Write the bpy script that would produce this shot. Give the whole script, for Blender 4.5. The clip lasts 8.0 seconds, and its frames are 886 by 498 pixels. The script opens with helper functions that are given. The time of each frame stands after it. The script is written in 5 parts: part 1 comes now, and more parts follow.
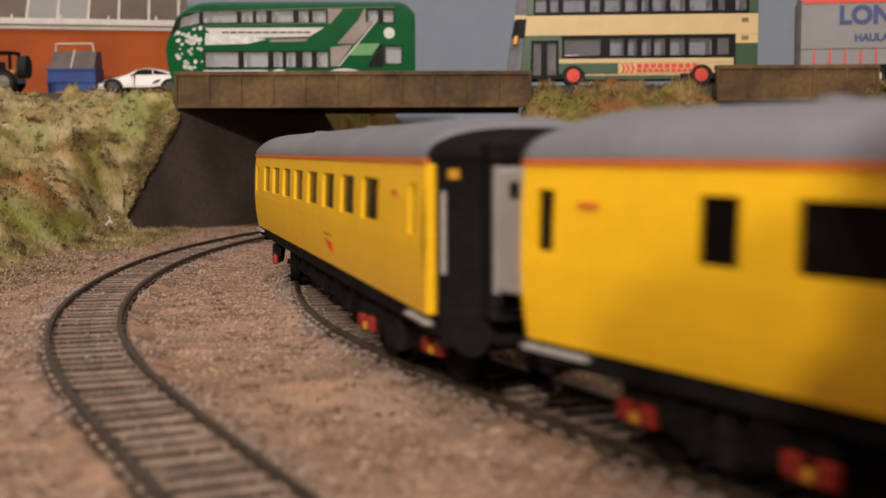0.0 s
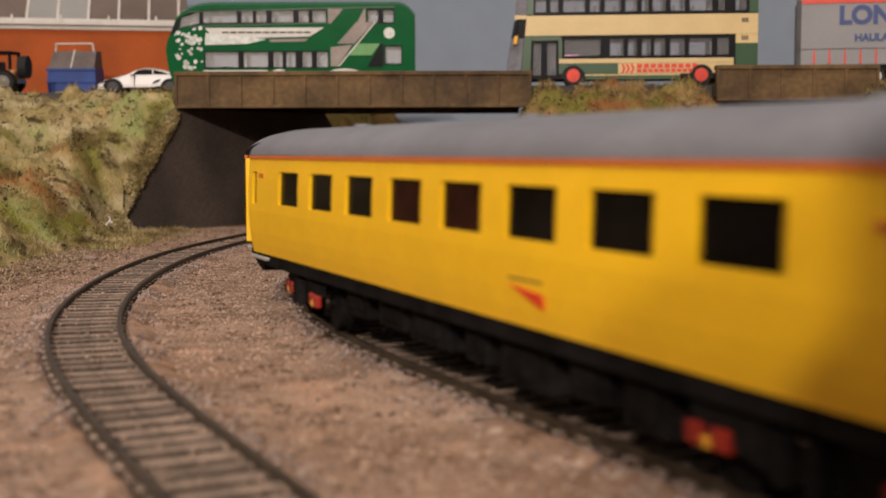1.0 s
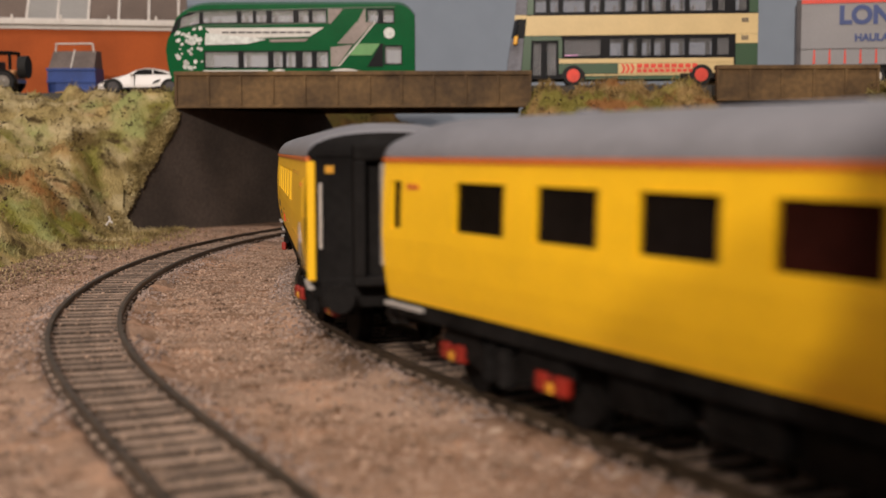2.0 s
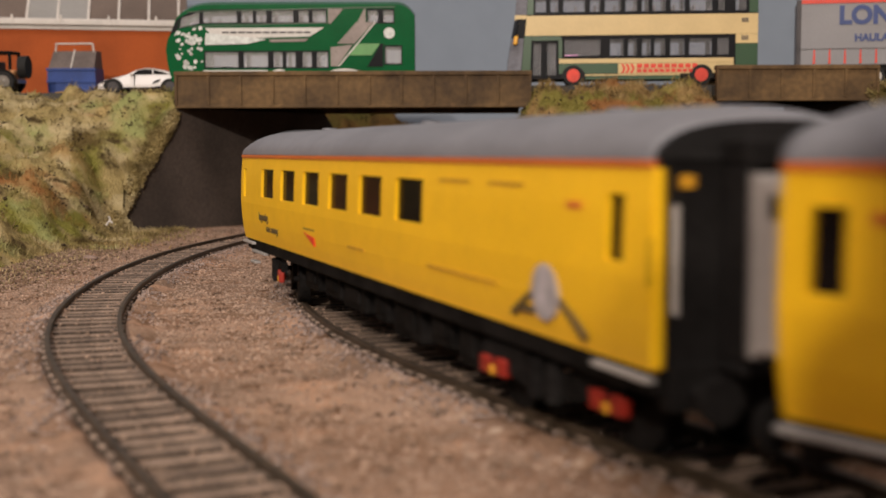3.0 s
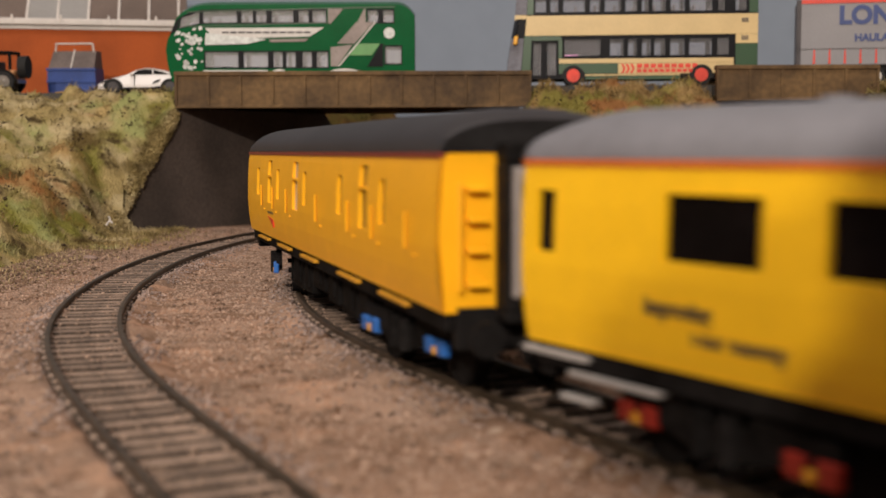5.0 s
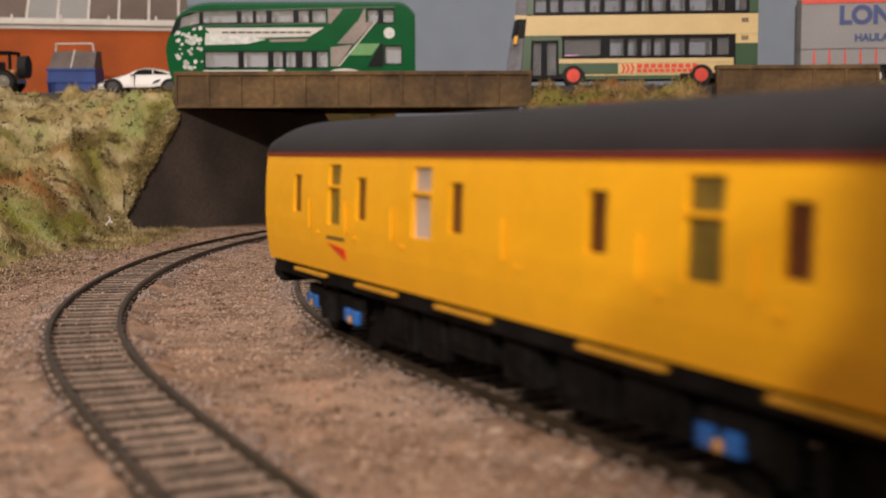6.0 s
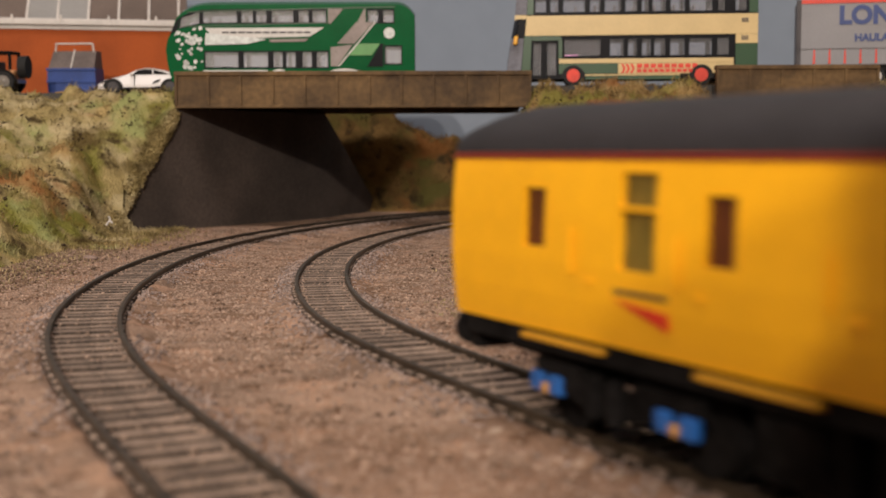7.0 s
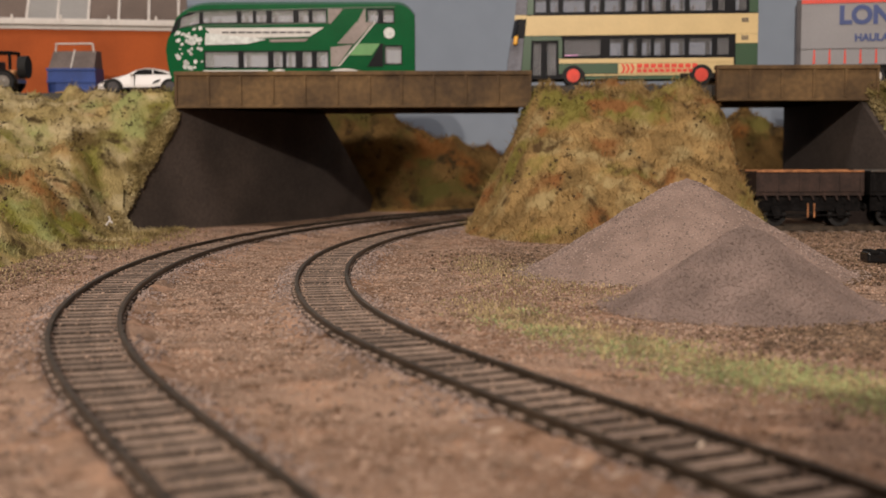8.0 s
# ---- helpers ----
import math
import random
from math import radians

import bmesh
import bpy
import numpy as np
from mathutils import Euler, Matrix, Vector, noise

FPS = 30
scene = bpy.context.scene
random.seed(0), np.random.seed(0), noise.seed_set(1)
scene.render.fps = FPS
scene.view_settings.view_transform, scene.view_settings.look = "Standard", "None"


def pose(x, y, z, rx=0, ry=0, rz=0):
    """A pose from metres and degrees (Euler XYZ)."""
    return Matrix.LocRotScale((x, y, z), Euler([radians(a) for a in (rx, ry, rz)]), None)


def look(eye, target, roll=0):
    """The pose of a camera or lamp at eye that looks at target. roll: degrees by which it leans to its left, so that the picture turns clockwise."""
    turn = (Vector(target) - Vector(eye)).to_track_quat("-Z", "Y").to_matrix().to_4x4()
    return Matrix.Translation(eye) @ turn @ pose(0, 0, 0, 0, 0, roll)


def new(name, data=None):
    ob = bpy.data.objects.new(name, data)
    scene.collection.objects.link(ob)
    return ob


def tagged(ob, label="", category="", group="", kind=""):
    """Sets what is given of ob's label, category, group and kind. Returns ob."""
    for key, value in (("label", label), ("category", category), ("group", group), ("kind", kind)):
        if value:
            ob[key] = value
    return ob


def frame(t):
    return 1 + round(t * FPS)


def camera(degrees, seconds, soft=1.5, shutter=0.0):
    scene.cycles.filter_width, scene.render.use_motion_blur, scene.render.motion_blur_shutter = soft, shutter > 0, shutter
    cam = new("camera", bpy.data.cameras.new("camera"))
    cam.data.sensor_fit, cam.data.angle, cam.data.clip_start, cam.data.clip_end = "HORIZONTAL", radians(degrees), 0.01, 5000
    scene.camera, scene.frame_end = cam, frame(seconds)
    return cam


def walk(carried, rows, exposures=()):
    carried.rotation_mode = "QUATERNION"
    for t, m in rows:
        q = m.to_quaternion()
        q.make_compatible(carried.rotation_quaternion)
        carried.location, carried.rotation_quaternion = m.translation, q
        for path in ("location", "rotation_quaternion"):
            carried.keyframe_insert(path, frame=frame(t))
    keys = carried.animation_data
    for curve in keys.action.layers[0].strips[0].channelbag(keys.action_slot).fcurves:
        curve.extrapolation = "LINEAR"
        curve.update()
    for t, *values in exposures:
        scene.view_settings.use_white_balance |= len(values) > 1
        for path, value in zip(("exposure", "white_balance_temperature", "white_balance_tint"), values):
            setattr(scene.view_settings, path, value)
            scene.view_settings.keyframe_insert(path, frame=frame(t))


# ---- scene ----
# Model railway at 1:76 on a table: all sizes are those of the models, in metres.
cam = camera(38.98, 8.0, soft=1.5, shutter=0.5)
EYE = (0.0, 0.0, 0.0462)
TILT = 4.515
VIEW = pose(*EYE, 90 - TILT, 0, 0) @ pose(0, 0, 0, 0, 0, -0.166)
cam.data.dof.use_dof = True
cam.data.dof.focus_distance = 0.46
cam.data.dof.aperture_fstop = 24.0
walk(cam, [(0.0, VIEW), (8.0, VIEW)])

# ---- light: one lamp behind the viewer, ceiling panels, a dim room ----
scene.view_settings.exposure = 0.0
world = bpy.data.worlds.new("room_air")
world.use_nodes = True
world.node_tree.nodes["Background"].inputs[0].default_value = (0.9, 0.75, 0.62, 1)
world.node_tree.nodes["Background"].inputs[1].default_value = 0.02
scene.world = world


def area_lamp(name, eye, target, size, power, color, size_y=None):
    d = bpy.data.lights.new(name, "AREA")
    d.shape, d.size = ("RECTANGLE", size) if size_y else ("DISK", size)
    if size_y:
        d.size_y = size_y
    d.energy, d.color = power, color
    ob = new(name, d)
    ob.matrix_world = look(eye, target)
    return ob


area_lamp("standing_lamp_light", (-0.33, -1.40, 0.76), (0.0, 0.78, 0.14), 0.03, 17.5, (1.0, 0.86, 0.72))
area_lamp("second_head_light", (-0.20, -1.40, 0.79), (0.0, 0.78, 0.14), 0.03, 13.5, (1.0, 0.86, 0.72))
# Added fill from behind the viewer; lifts the shade under bridges and on coaches.
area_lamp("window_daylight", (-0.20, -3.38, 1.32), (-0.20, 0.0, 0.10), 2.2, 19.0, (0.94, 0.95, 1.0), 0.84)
area_lamp("ceiling_lamp_light", (-0.35, -0.15, 1.95), (-0.30, 0.1, 0.0), 1.0, 21.5, (1.0, 0.92, 0.88), 0.5)

# ---- materials ----
def mat(name, color, rough=0.6, metal=0.0, var=0.25, scale=60.0, fine=600.0, bump=0.15, bump_d=0.0004, second=None, spec=0.4, island=0.0, coat=0.0):
    """A surface with two scales of variation and a fine relief; second: a colour that stains it in patches."""
    m = bpy.data.materials.new(name)
    m.use_nodes = True
    nt = m.node_tree
    N, L = nt.nodes, nt.links
    bs = N["Principled BSDF"]
    bs.inputs["Roughness"].default_value = rough
    bs.inputs["Metallic"].default_value = metal
    bs.inputs["Specular IOR Level"].default_value = spec
    bs.inputs["Coat Weight"].default_value = coat
    tc = N.new("ShaderNodeTexCoord")
    big = N.new("ShaderNodeTexNoise")
    big.inputs["Scale"].default_value, big.inputs["Detail"].default_value = scale, 5
    small = N.new("ShaderNodeTexNoise")
    small.inputs["Scale"].default_value, small.inputs["Detail"].default_value = fine, 3
    for n in (big, small):
        L.new(tc.outputs["Object"], n.inputs["Vector"])
    ramp = N.new("ShaderNodeValToRGB")
    lo = [c * (1 - var) for c in color] + [1]
    hi = [min(1, c * (1 + var)) for c in color] + [1]
    if second:
        lo = list(second) + [1]
    ramp.color_ramp.elements[0].position, ramp.color_ramp.elements[0].color = 0.36, lo
    ramp.color_ramp.elements[1].position, ramp.color_ramp.elements[1].color = 0.62, hi
    L.new(big.outputs["Fac"], ramp.inputs["Fac"])
    mul = N.new("ShaderNodeMix")
    mul.data_type, mul.blend_type = "RGBA", "MULTIPLY"
    mul.inputs["Factor"].default_value = min(1.0, var * 1.6)
    L.new(ramp.outputs["Color"], mul.inputs["A"])
    r2 = N.new("ShaderNodeValToRGB")
    r2.color_ramp.elements[0].position, r2.color_ramp.elements[0].color = 0.3, (0.45, 0.45, 0.45, 1)
    r2.color_ramp.elements[1].position, r2.color_ramp.elements[1].color = 0.7, (1.25, 1.25, 1.25, 1)
    L.new(small.outputs["Fac"], r2.inputs["Fac"])
    L.new(r2.outputs["Color"], mul.inputs["B"])
    out = mul.outputs["Result"]
    if island:
        gi = N.new("ShaderNodeNewGeometry")
        oi = N.new("ShaderNodeObjectInfo")
        ad = N.new("ShaderNodeMath")
        ad.operation = "ADD"
        L.new(gi.outputs["Random Per Island"], ad.inputs[0])
        L.new(oi.outputs["Random"], ad.inputs[1])
        fr = N.new("ShaderNodeMath")
        fr.operation = "FRACT"
        L.new(ad.outputs[0], fr.inputs[0])
        mr = N.new("ShaderNodeMapRange")
        mr.inputs["To Min"].default_value, mr.inputs["To Max"].default_value = 1 - island, 1 + island
        L.new(fr.outputs[0], mr.inputs["Value"])
        hs = N.new("ShaderNodeHueSaturation")
        L.new(mr.outputs["Result"], hs.inputs["Value"])
        L.new(out, hs.inputs["Color"])
        out = hs.outputs["Color"]
    L.new(out, bs.inputs["Base Color"])
    if bump:
        b = N.new("ShaderNodeBump")
        b.inputs["Strength"].default_value, b.inputs["Distance"].default_value = bump, bump_d
        L.new(small.outputs["Fac"], b.inputs["Height"])
        L.new(b.outputs["Normal"], bs.inputs["Normal"])
    return m


def dull_reflection(m, ior):
    m.node_tree.nodes["Principled BSDF"].inputs["IOR"].default_value = ior
    return m


def glass_mat(name, color, rough=0.05):
    m = bpy.data.materials.new(name)
    m.use_nodes = True
    bs = m.node_tree.nodes["Principled BSDF"]
    bs.inputs["Base Color"].default_value = (*color, 1)
    bs.inputs["Roughness"].default_value = rough
    bs.inputs["Transmission Weight"].default_value = 1.0
    bs.inputs["IOR"].default_value = 1.15
    return m


YELLOW = mat("yellow_coach_paint", (0.93, 0.535, 0.011), 0.40, var=0.04, scale=40, fine=300, bump=0.03)
AMBER = mat("amber_van_paint", (0.97, 0.470, 0.009), 0.40, var=0.04, scale=40, fine=300, bump=0.03)
ORANGE = mat("orange_cantrail_paint", (0.62, 0.15, 0.03), 0.45, var=0.05, bump=0.02)
ROOF = mat("grey_roof_paint", (0.20, 0.20, 0.225), 0.5, var=0.10, scale=30, fine=400, bump=0.05)
ROOF_DARK = mat("charcoal_roof_paint", (0.028, 0.026, 0.030), 0.55, var=0.15, scale=30, bump=0.05)
BLACK = mat("black_plastic", (0.013, 0.012, 0.012), 0.5, var=0.25, bump=0.05, spec=0.2)
CHASSIS = mat("black_underframe", (0.012, 0.011, 0.011), 0.65, var=0.3, scale=150, bump=0.1, spec=0.15)
PALE_GREY = mat("pale_grey_plastic", (0.29, 0.262, 0.252), 0.5, var=0.08, bump=0.03)
WHITE = mat("white_plastic", (0.62, 0.57, 0.53), 0.5, var=0.08, bump=0.03)
COACH_GLASS = mat("dark_coach_glass", (0.008, 0.006, 0.006), 0.10, var=0.3, scale=40, bump=0.0, spec=0.2)
MAROON_GLASS = mat("maroon_coach_glass", (0.030, 0.008, 0.006), 0.12, var=0.3, scale=40, bump=0.0, spec=0.2)
OLIVE_GLASS = mat("olive_van_glass", (0.16, 0.11, 0.02), 0.25, var=0.2, scale=120, bump=0.0)
PALE_GLASS = mat("pale_van_glass", (0.50, 0.42, 0.38), 0.3, var=0.1, scale=120, bump=0.0)
MAROON = mat("maroon_cantrail_paint", (0.22, 0.03, 0.02), 0.45, var=0.05, bump=0.02)
AXLE_RED = mat("red_spring_paint", (0.26, 0.016, 0.008), 0.5, var=0.15, bump=0.03)
RED = mat("red_paint", (0.70, 0.04, 0.015), 0.45, var=0.1, bump=0.02)
BLUE = mat("blue_paint", (0.02, 0.12, 0.42), 0.45, var=0.1, bump=0.02)
BOX_YELLOW = mat("yellow_axle_paint", (0.62, 0.30, 0.02), 0.45, var=0.1, bump=0.02)
LETTER = mat("dark_lettering", (0.10, 0.07, 0.03), 0.5, var=0.05, bump=0)
STEEL = mat("worn_steel", (0.35, 0.33, 0.31), 0.3, 1.0, var=0.2, bump=0.05)
for m in (COACH_GLASS, MAROON_GLASS, CHASSIS, BLACK):
    dull_reflection(m, 1.14)
RAIL = mat("rusted_rail", (0.062, 0.045, 0.031), 0.45, 0.3, var=0.35, scale=200, bump=0.15)
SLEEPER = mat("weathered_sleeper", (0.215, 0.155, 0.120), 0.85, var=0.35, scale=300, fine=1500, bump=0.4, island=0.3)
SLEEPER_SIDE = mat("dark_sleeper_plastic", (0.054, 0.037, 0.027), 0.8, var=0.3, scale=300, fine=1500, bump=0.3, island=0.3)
GRAIN = mat("ballast_grain", (0.335, 0.236, 0.18), 0.9, var=0.25, scale=200, fine=2000, bump=0.2, spec=0.2, island=0.28)
# Bed ballast, with the shade of the sleeper gaps put into its dark colour.
GAP_SHADE_BED = mat("ballast_with_gap_shade", (0.100, 0.067, 0.048), 0.95, var=0.35, scale=120, fine=1500, bump=0.6, spec=0.2)
GRAVEL_DARK = mat("grey_brown_gravel", (0.285, 0.205, 0.172), 0.95, var=0.14, scale=80, fine=1500, bump=0.9, bump_d=0.0007, spec=0.2)
GRAVEL = mat("grey_pink_gravel", (0.232, 0.172, 0.150), 0.95, var=0.18, scale=60, fine=1500, bump=0.9, bump_d=0.0007, spec=0.2)
GRAVEL_GRAIN = mat("gravel_grain", (0.285, 0.213, 0.183), 0.7, var=0.2, scale=200, fine=2000, bump=0.2, spec=0.5, island=0.45)
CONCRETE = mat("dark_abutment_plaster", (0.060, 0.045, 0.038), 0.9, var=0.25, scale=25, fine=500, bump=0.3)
GIRDER = mat("weathered_girder", (0.120, 0.070, 0.028), 0.75, var=0.35, scale=30, fine=300, bump=0.3, second=(0.060, 0.034, 0.015))
ASPHALT = mat("road_asphalt", (0.06, 0.055, 0.05), 0.9, var=0.2, scale=60, fine=1500, bump=0.4)
BRICK = mat("orange_brick_paper", (0.385, 0.080, 0.015), 0.85, var=0.12, scale=30, fine=700, bump=0.1)
SKY = mat("grey_blue_backdrop_paint", (0.24, 0.28, 0.345), 0.85, var=0.05, scale=3, fine=60, bump=0.03)
TABLE = mat("table_board", (0.22, 0.14, 0.08), 0.7, var=0.2, scale=8, bump=0.1)
WALLPAINT = mat("room_wall_paint", (0.62, 0.55, 0.47), 0.9, var=0.05, scale=2, bump=0.05)
CARPET = mat("room_carpet", (0.16, 0.12, 0.10), 0.95, var=0.2, scale=5, bump=0.3)


def earth_mat(name, tones, scale):
    """Scatter-covered slope: several tones in soft patches, with dark crumbs."""
    m = mat(name, tones[0], 0.97, var=0.3, scale=scale, fine=900, bump=0.9, bump_d=0.0012, spec=0.1)
    nt = m.node_tree
    N, L = nt.nodes, nt.links
    bs = N["Principled BSDF"]
    link = [l for l in L if l.to_socket == bs.inputs["Base Color"]][0]
    base = link.from_socket
    tc = [n for n in N if n.type == "TEX_COORD"][0]
    for i, (tone, at, sc) in enumerate(tones[1]):
        n = N.new("ShaderNodeTexNoise")
        n.inputs["Scale"].default_value, n.inputs["Detail"].default_value = sc, 6
        mp = N.new("ShaderNodeMapping")
        mp.inputs["Location"].default_value = (3.1 * i + 1, 1.7 * i, 2.3 * i)
        L.new(tc.outputs["Object"], mp.inputs["Vector"])
        L.new(mp.outputs["Vector"], n.inputs["Vector"])
        r = N.new("ShaderNodeMapRange")
        r.inputs["From Min"].default_value, r.inputs["From Max"].default_value = at, at + 0.10
        L.new(n.outputs["Fac"], r.inputs["Value"])
        mx = N.new("ShaderNodeMix")
        mx.data_type = "RGBA"
        L.new(r.outputs["Result"], mx.inputs["Factor"])
        L.new(base, mx.inputs["A"])
        mx.inputs["B"].default_value = (*tone, 1)
        base = mx.outputs["Result"]
    L.new(base, bs.inputs["Base Color"])
    return m


BALLAST = earth_mat("fine_brown_ballast", ((0.33, 0.217, 0.156), [((0.25, 0.148, 0.098), 0.50, 14), ((0.24, 0.150, 0.100), 0.55, 48), ((0.44, 0.270, 0.182), 0.55, 60), ((0.145, 0.082, 0.050), 0.57, 120), ((0.50, 0.375, 0.29), 0.60, 280)]), 30)
GRASS = earth_mat("straw_green_scatter", ((0.37, 0.285, 0.125), [((0.50, 0.405, 0.225), 0.51, 38), ((0.215, 0.20, 0.045), 0.52, 24), ((0.30, 0.31, 0.12), 0.57, 30), ((0.12, 0.085, 0.032), 0.55, 30), ((0.32, 0.13, 0.042), 0.58, 18), ((0.070, 0.048, 0.022), 0.59, 90)]), 60)
GRASS_MID = earth_mat("ochre_scatter", ((0.30, 0.195, 0.080), [((0.38, 0.285, 0.135), 0.53, 50), ((0.215, 0.185, 0.048), 0.54, 28), ((0.26, 0.12, 0.045), 0.57, 40), ((0.10, 0.062, 0.028), 0.575, 85)]), 60)
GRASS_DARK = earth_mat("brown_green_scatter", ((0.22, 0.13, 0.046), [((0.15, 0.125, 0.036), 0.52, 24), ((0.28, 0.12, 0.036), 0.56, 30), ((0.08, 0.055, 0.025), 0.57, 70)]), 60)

# ---- mesh tools ----
def part(name, bm, material, parent=None, label="", smooth=False):
    me = bpy.data.meshes.new(name)
    bm.normal_update()
    bm.to_mesh(me)
    bm.free()
    mats = material if isinstance(material, (list, tuple)) else [material]
    for m in mats:
        me.materials.append(m)
    if smooth:
        for p in me.polygons:
            p.use_smooth = True
    ob = new(name, me)
    if parent:
        ob.parent = parent
    if label:
        tagged(ob, label)
    return ob


def box(bm, x0, x1, y0, y1, z0, z1, bev=0.0, m=None):
    """A box, with bevelled edges, turned by m."""
    made = bmesh.ops.create_cube(bm, size=1.0)["verts"]
    for v in made:
        v.co = Vector((x0 + (v.co.x + 0.5) * (x1 - x0), y0 + (v.co.y + 0.5) * (y1 - y0), z0 + (v.co.z + 0.5) * (z1 - z0)))
    if bev:
        es = list({e for v in made for e in v.link_edges})
        made = list({v for f in bmesh.ops.bevel(bm, geom=es, offset=bev, segments=2, affect="EDGES", profile=0.5)["faces"] for v in f.verts} | {v for v in made if v.is_valid})
    if m:
        bmesh.ops.transform(bm, matrix=m, verts=[v for v in made if v.is_valid])
    return bm


def tube(bm, a, b, r, seg=10, r2=None):
    """A cylinder from a to b."""
    a, b = Vector(a), Vector(b)
    m = Matrix.Translation((a + b) / 2) @ (b - a).to_track_quat("Z", "Y").to_matrix().to_4x4()
    bmesh.ops.create_cone(bm, cap_ends=True, segments=seg, radius1=r, radius2=r if r2 is None else r2, depth=(b - a).length, matrix=m)
    return bm


def prism(bm, outline, y0, y1):
    """An outline in x and z, pulled from y0 to y1."""
    a = [bm.verts.new((x, y0, z)) for x, z in outline]
    b = [bm.verts.new((x, y1, z)) for x, z in outline]
    n = len(a)
    bm.faces.new(a)
    bm.faces.new(b[::-1])
    for i in range(n):
        bm.faces.new((a[i], b[i], b[(i + 1) % n], a[(i + 1) % n]))
    bmesh.ops.recalc_face_normals(bm, faces=bm.faces[:])
    return bm


def empty(name, m=None):
    ob = new(name)
    ob.empty_display_size = 0.01
    if m is not None:
        ob.matrix_world = m
    return ob


def text_part(name, words, size, material, parent, m, label=""):
    cu = bpy.data.curves.new(name, "FONT")
    cu.body, cu.size, cu.extrude = words, size, 0.00008
    cu.align_x, cu.offset = "LEFT", size * 0.045
    tmp = bpy.data.objects.new("tmp_text", cu)
    scene.collection.objects.link(tmp)
    me = bpy.data.meshes.new_from_object(tmp.evaluated_get(bpy.context.evaluated_depsgraph_get()))
    bpy.data.objects.remove(tmp)
    me.materials.clear()
    me.materials.append(material)
    ob = new(name, me)
    ob.parent, ob.matrix_basis = parent, m
    if label:
        tagged(ob, label)
    return ob


# ---- the line of the tracks: bend along its length ----
STEP = 0.004
KNOTS = (-0.90, -0.50, -0.40, -0.25, -0.12, 0.0, 0.12, 0.25, 0.40, 1.60)
BENDS = (4.5, 3.6, 1.40, 1.52, 1.59, 1.29, 2.34, -0.43, 1.99, 2.0)
LINE_S = np.arange(-0.9, 1.6001, STEP)
_turn = np.cumsum(np.interp(LINE_S, KNOTS, BENDS)) * STEP
_zero = int(np.argmin(np.abs(LINE_S)))
LINE_H = _turn - _turn[_zero] - 1.4696
_lx, _ly = np.cumsum(np.cos(LINE_H)) * STEP, np.cumsum(np.sin(LINE_H)) * STEP
LINE_X, LINE_Y = _lx - _lx[_zero] - 0.0405, _ly - _ly[_zero] + 0.4161
RAIL_TOP = 0.0035
SPACING = 0.067


def on_line(s, off=0.0):
    """Place and heading on the inner track at s; off: to the outside of the bend."""
    x, y, h = np.interp(s, LINE_S, LINE_X), np.interp(s, LINE_S, LINE_Y), np.interp(s, LINE_S, LINE_H)
    return x + off * math.sin(h), y - off * math.cos(h), h


# ---- the setting ----
def ground_z(x, y):
    """Height of the uneven ballast."""
    return 0.0006 * noise.noise((x * 9, y * 9, 0)) + 0.0004 * noise.noise((x * 45, y * 45, 3)) - 0.0002


def slab(name, x0, x1, y0, y1, z0, z1, material, label, category):
    ob = part(name, box(bmesh.new(), x0, x1, y0, y1, z0, z1), material)
    return tagged(ob, label, category, kind="structure")


def ground():
    bm = bmesh.new()
    nx, ny = 150, 150
    rows = []
    for j in range(ny + 1):
        y = -0.75 + 1.86 * j / ny
        r = []
        for i in range(nx + 1):
            x = -0.9 + 2.3 * i / nx
            r.append(bm.verts.new((x, y, ground_z(x, y))))
        rows.append(r)
    for j in range(ny):
        for i in range(nx):
            bm.faces.new((rows[j][i], rows[j][i + 1], rows[j + 1][i + 1], rows[j + 1][i]))
    tagged(part("ground", bm, BALLAST, smooth=True), "pinkish brown fine ballast spread over the layout board", "ground", kind="structure")


ground()
slab("table", -0.9, 1.4, -0.75, 1.11, -0.06, -0.004, TABLE, "brown wooden board under the layout", "table")
slab("backdrop", -0.9, 1.4, 1.02, 1.03, -0.004, 0.55, SKY, "plain grey blue painted backdrop board", "backdrop")
slab("floor", -2.6, 3.0, -3.4, 2.2, -0.80, -0.78, CARPET, "brown carpet on the room floor", "floor")
slab("ceiling", -2.6, 3.0, -3.4, 2.2, 2.0, 2.02, WALLPAINT, "plain pale ceiling", "ceiling")
slab("wall_north", -2.6, 3.0, 2.2, 2.3, -0.8, 2.0, WALLPAINT, "plain pale room wall", "wall")
# South wall, opened only to hold the added fill light.
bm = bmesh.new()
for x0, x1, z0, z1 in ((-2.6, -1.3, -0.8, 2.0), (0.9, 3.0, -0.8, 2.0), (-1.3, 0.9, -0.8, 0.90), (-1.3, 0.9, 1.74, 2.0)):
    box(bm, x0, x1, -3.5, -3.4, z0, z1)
tagged(part("wall_south", bm, WALLPAINT), "plain pale room wall with an opening for the added fill light", "wall", kind="structure")
# Unseen frame round that opening, added with the fill light.
window = tagged(empty("window_1", pose(-1.3, -3.46, 0.90)), "unseen framed opening added round the fill light", "window", kind="structure")
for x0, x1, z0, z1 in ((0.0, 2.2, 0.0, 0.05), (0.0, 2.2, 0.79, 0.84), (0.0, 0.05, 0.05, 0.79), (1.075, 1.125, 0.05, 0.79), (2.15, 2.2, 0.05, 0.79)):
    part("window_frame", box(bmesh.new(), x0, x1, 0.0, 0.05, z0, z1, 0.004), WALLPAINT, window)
slab("wall_east", 3.0, 3.1, -3.4, 2.2, -0.8, 2.0, WALLPAINT, "plain pale room wall", "wall")
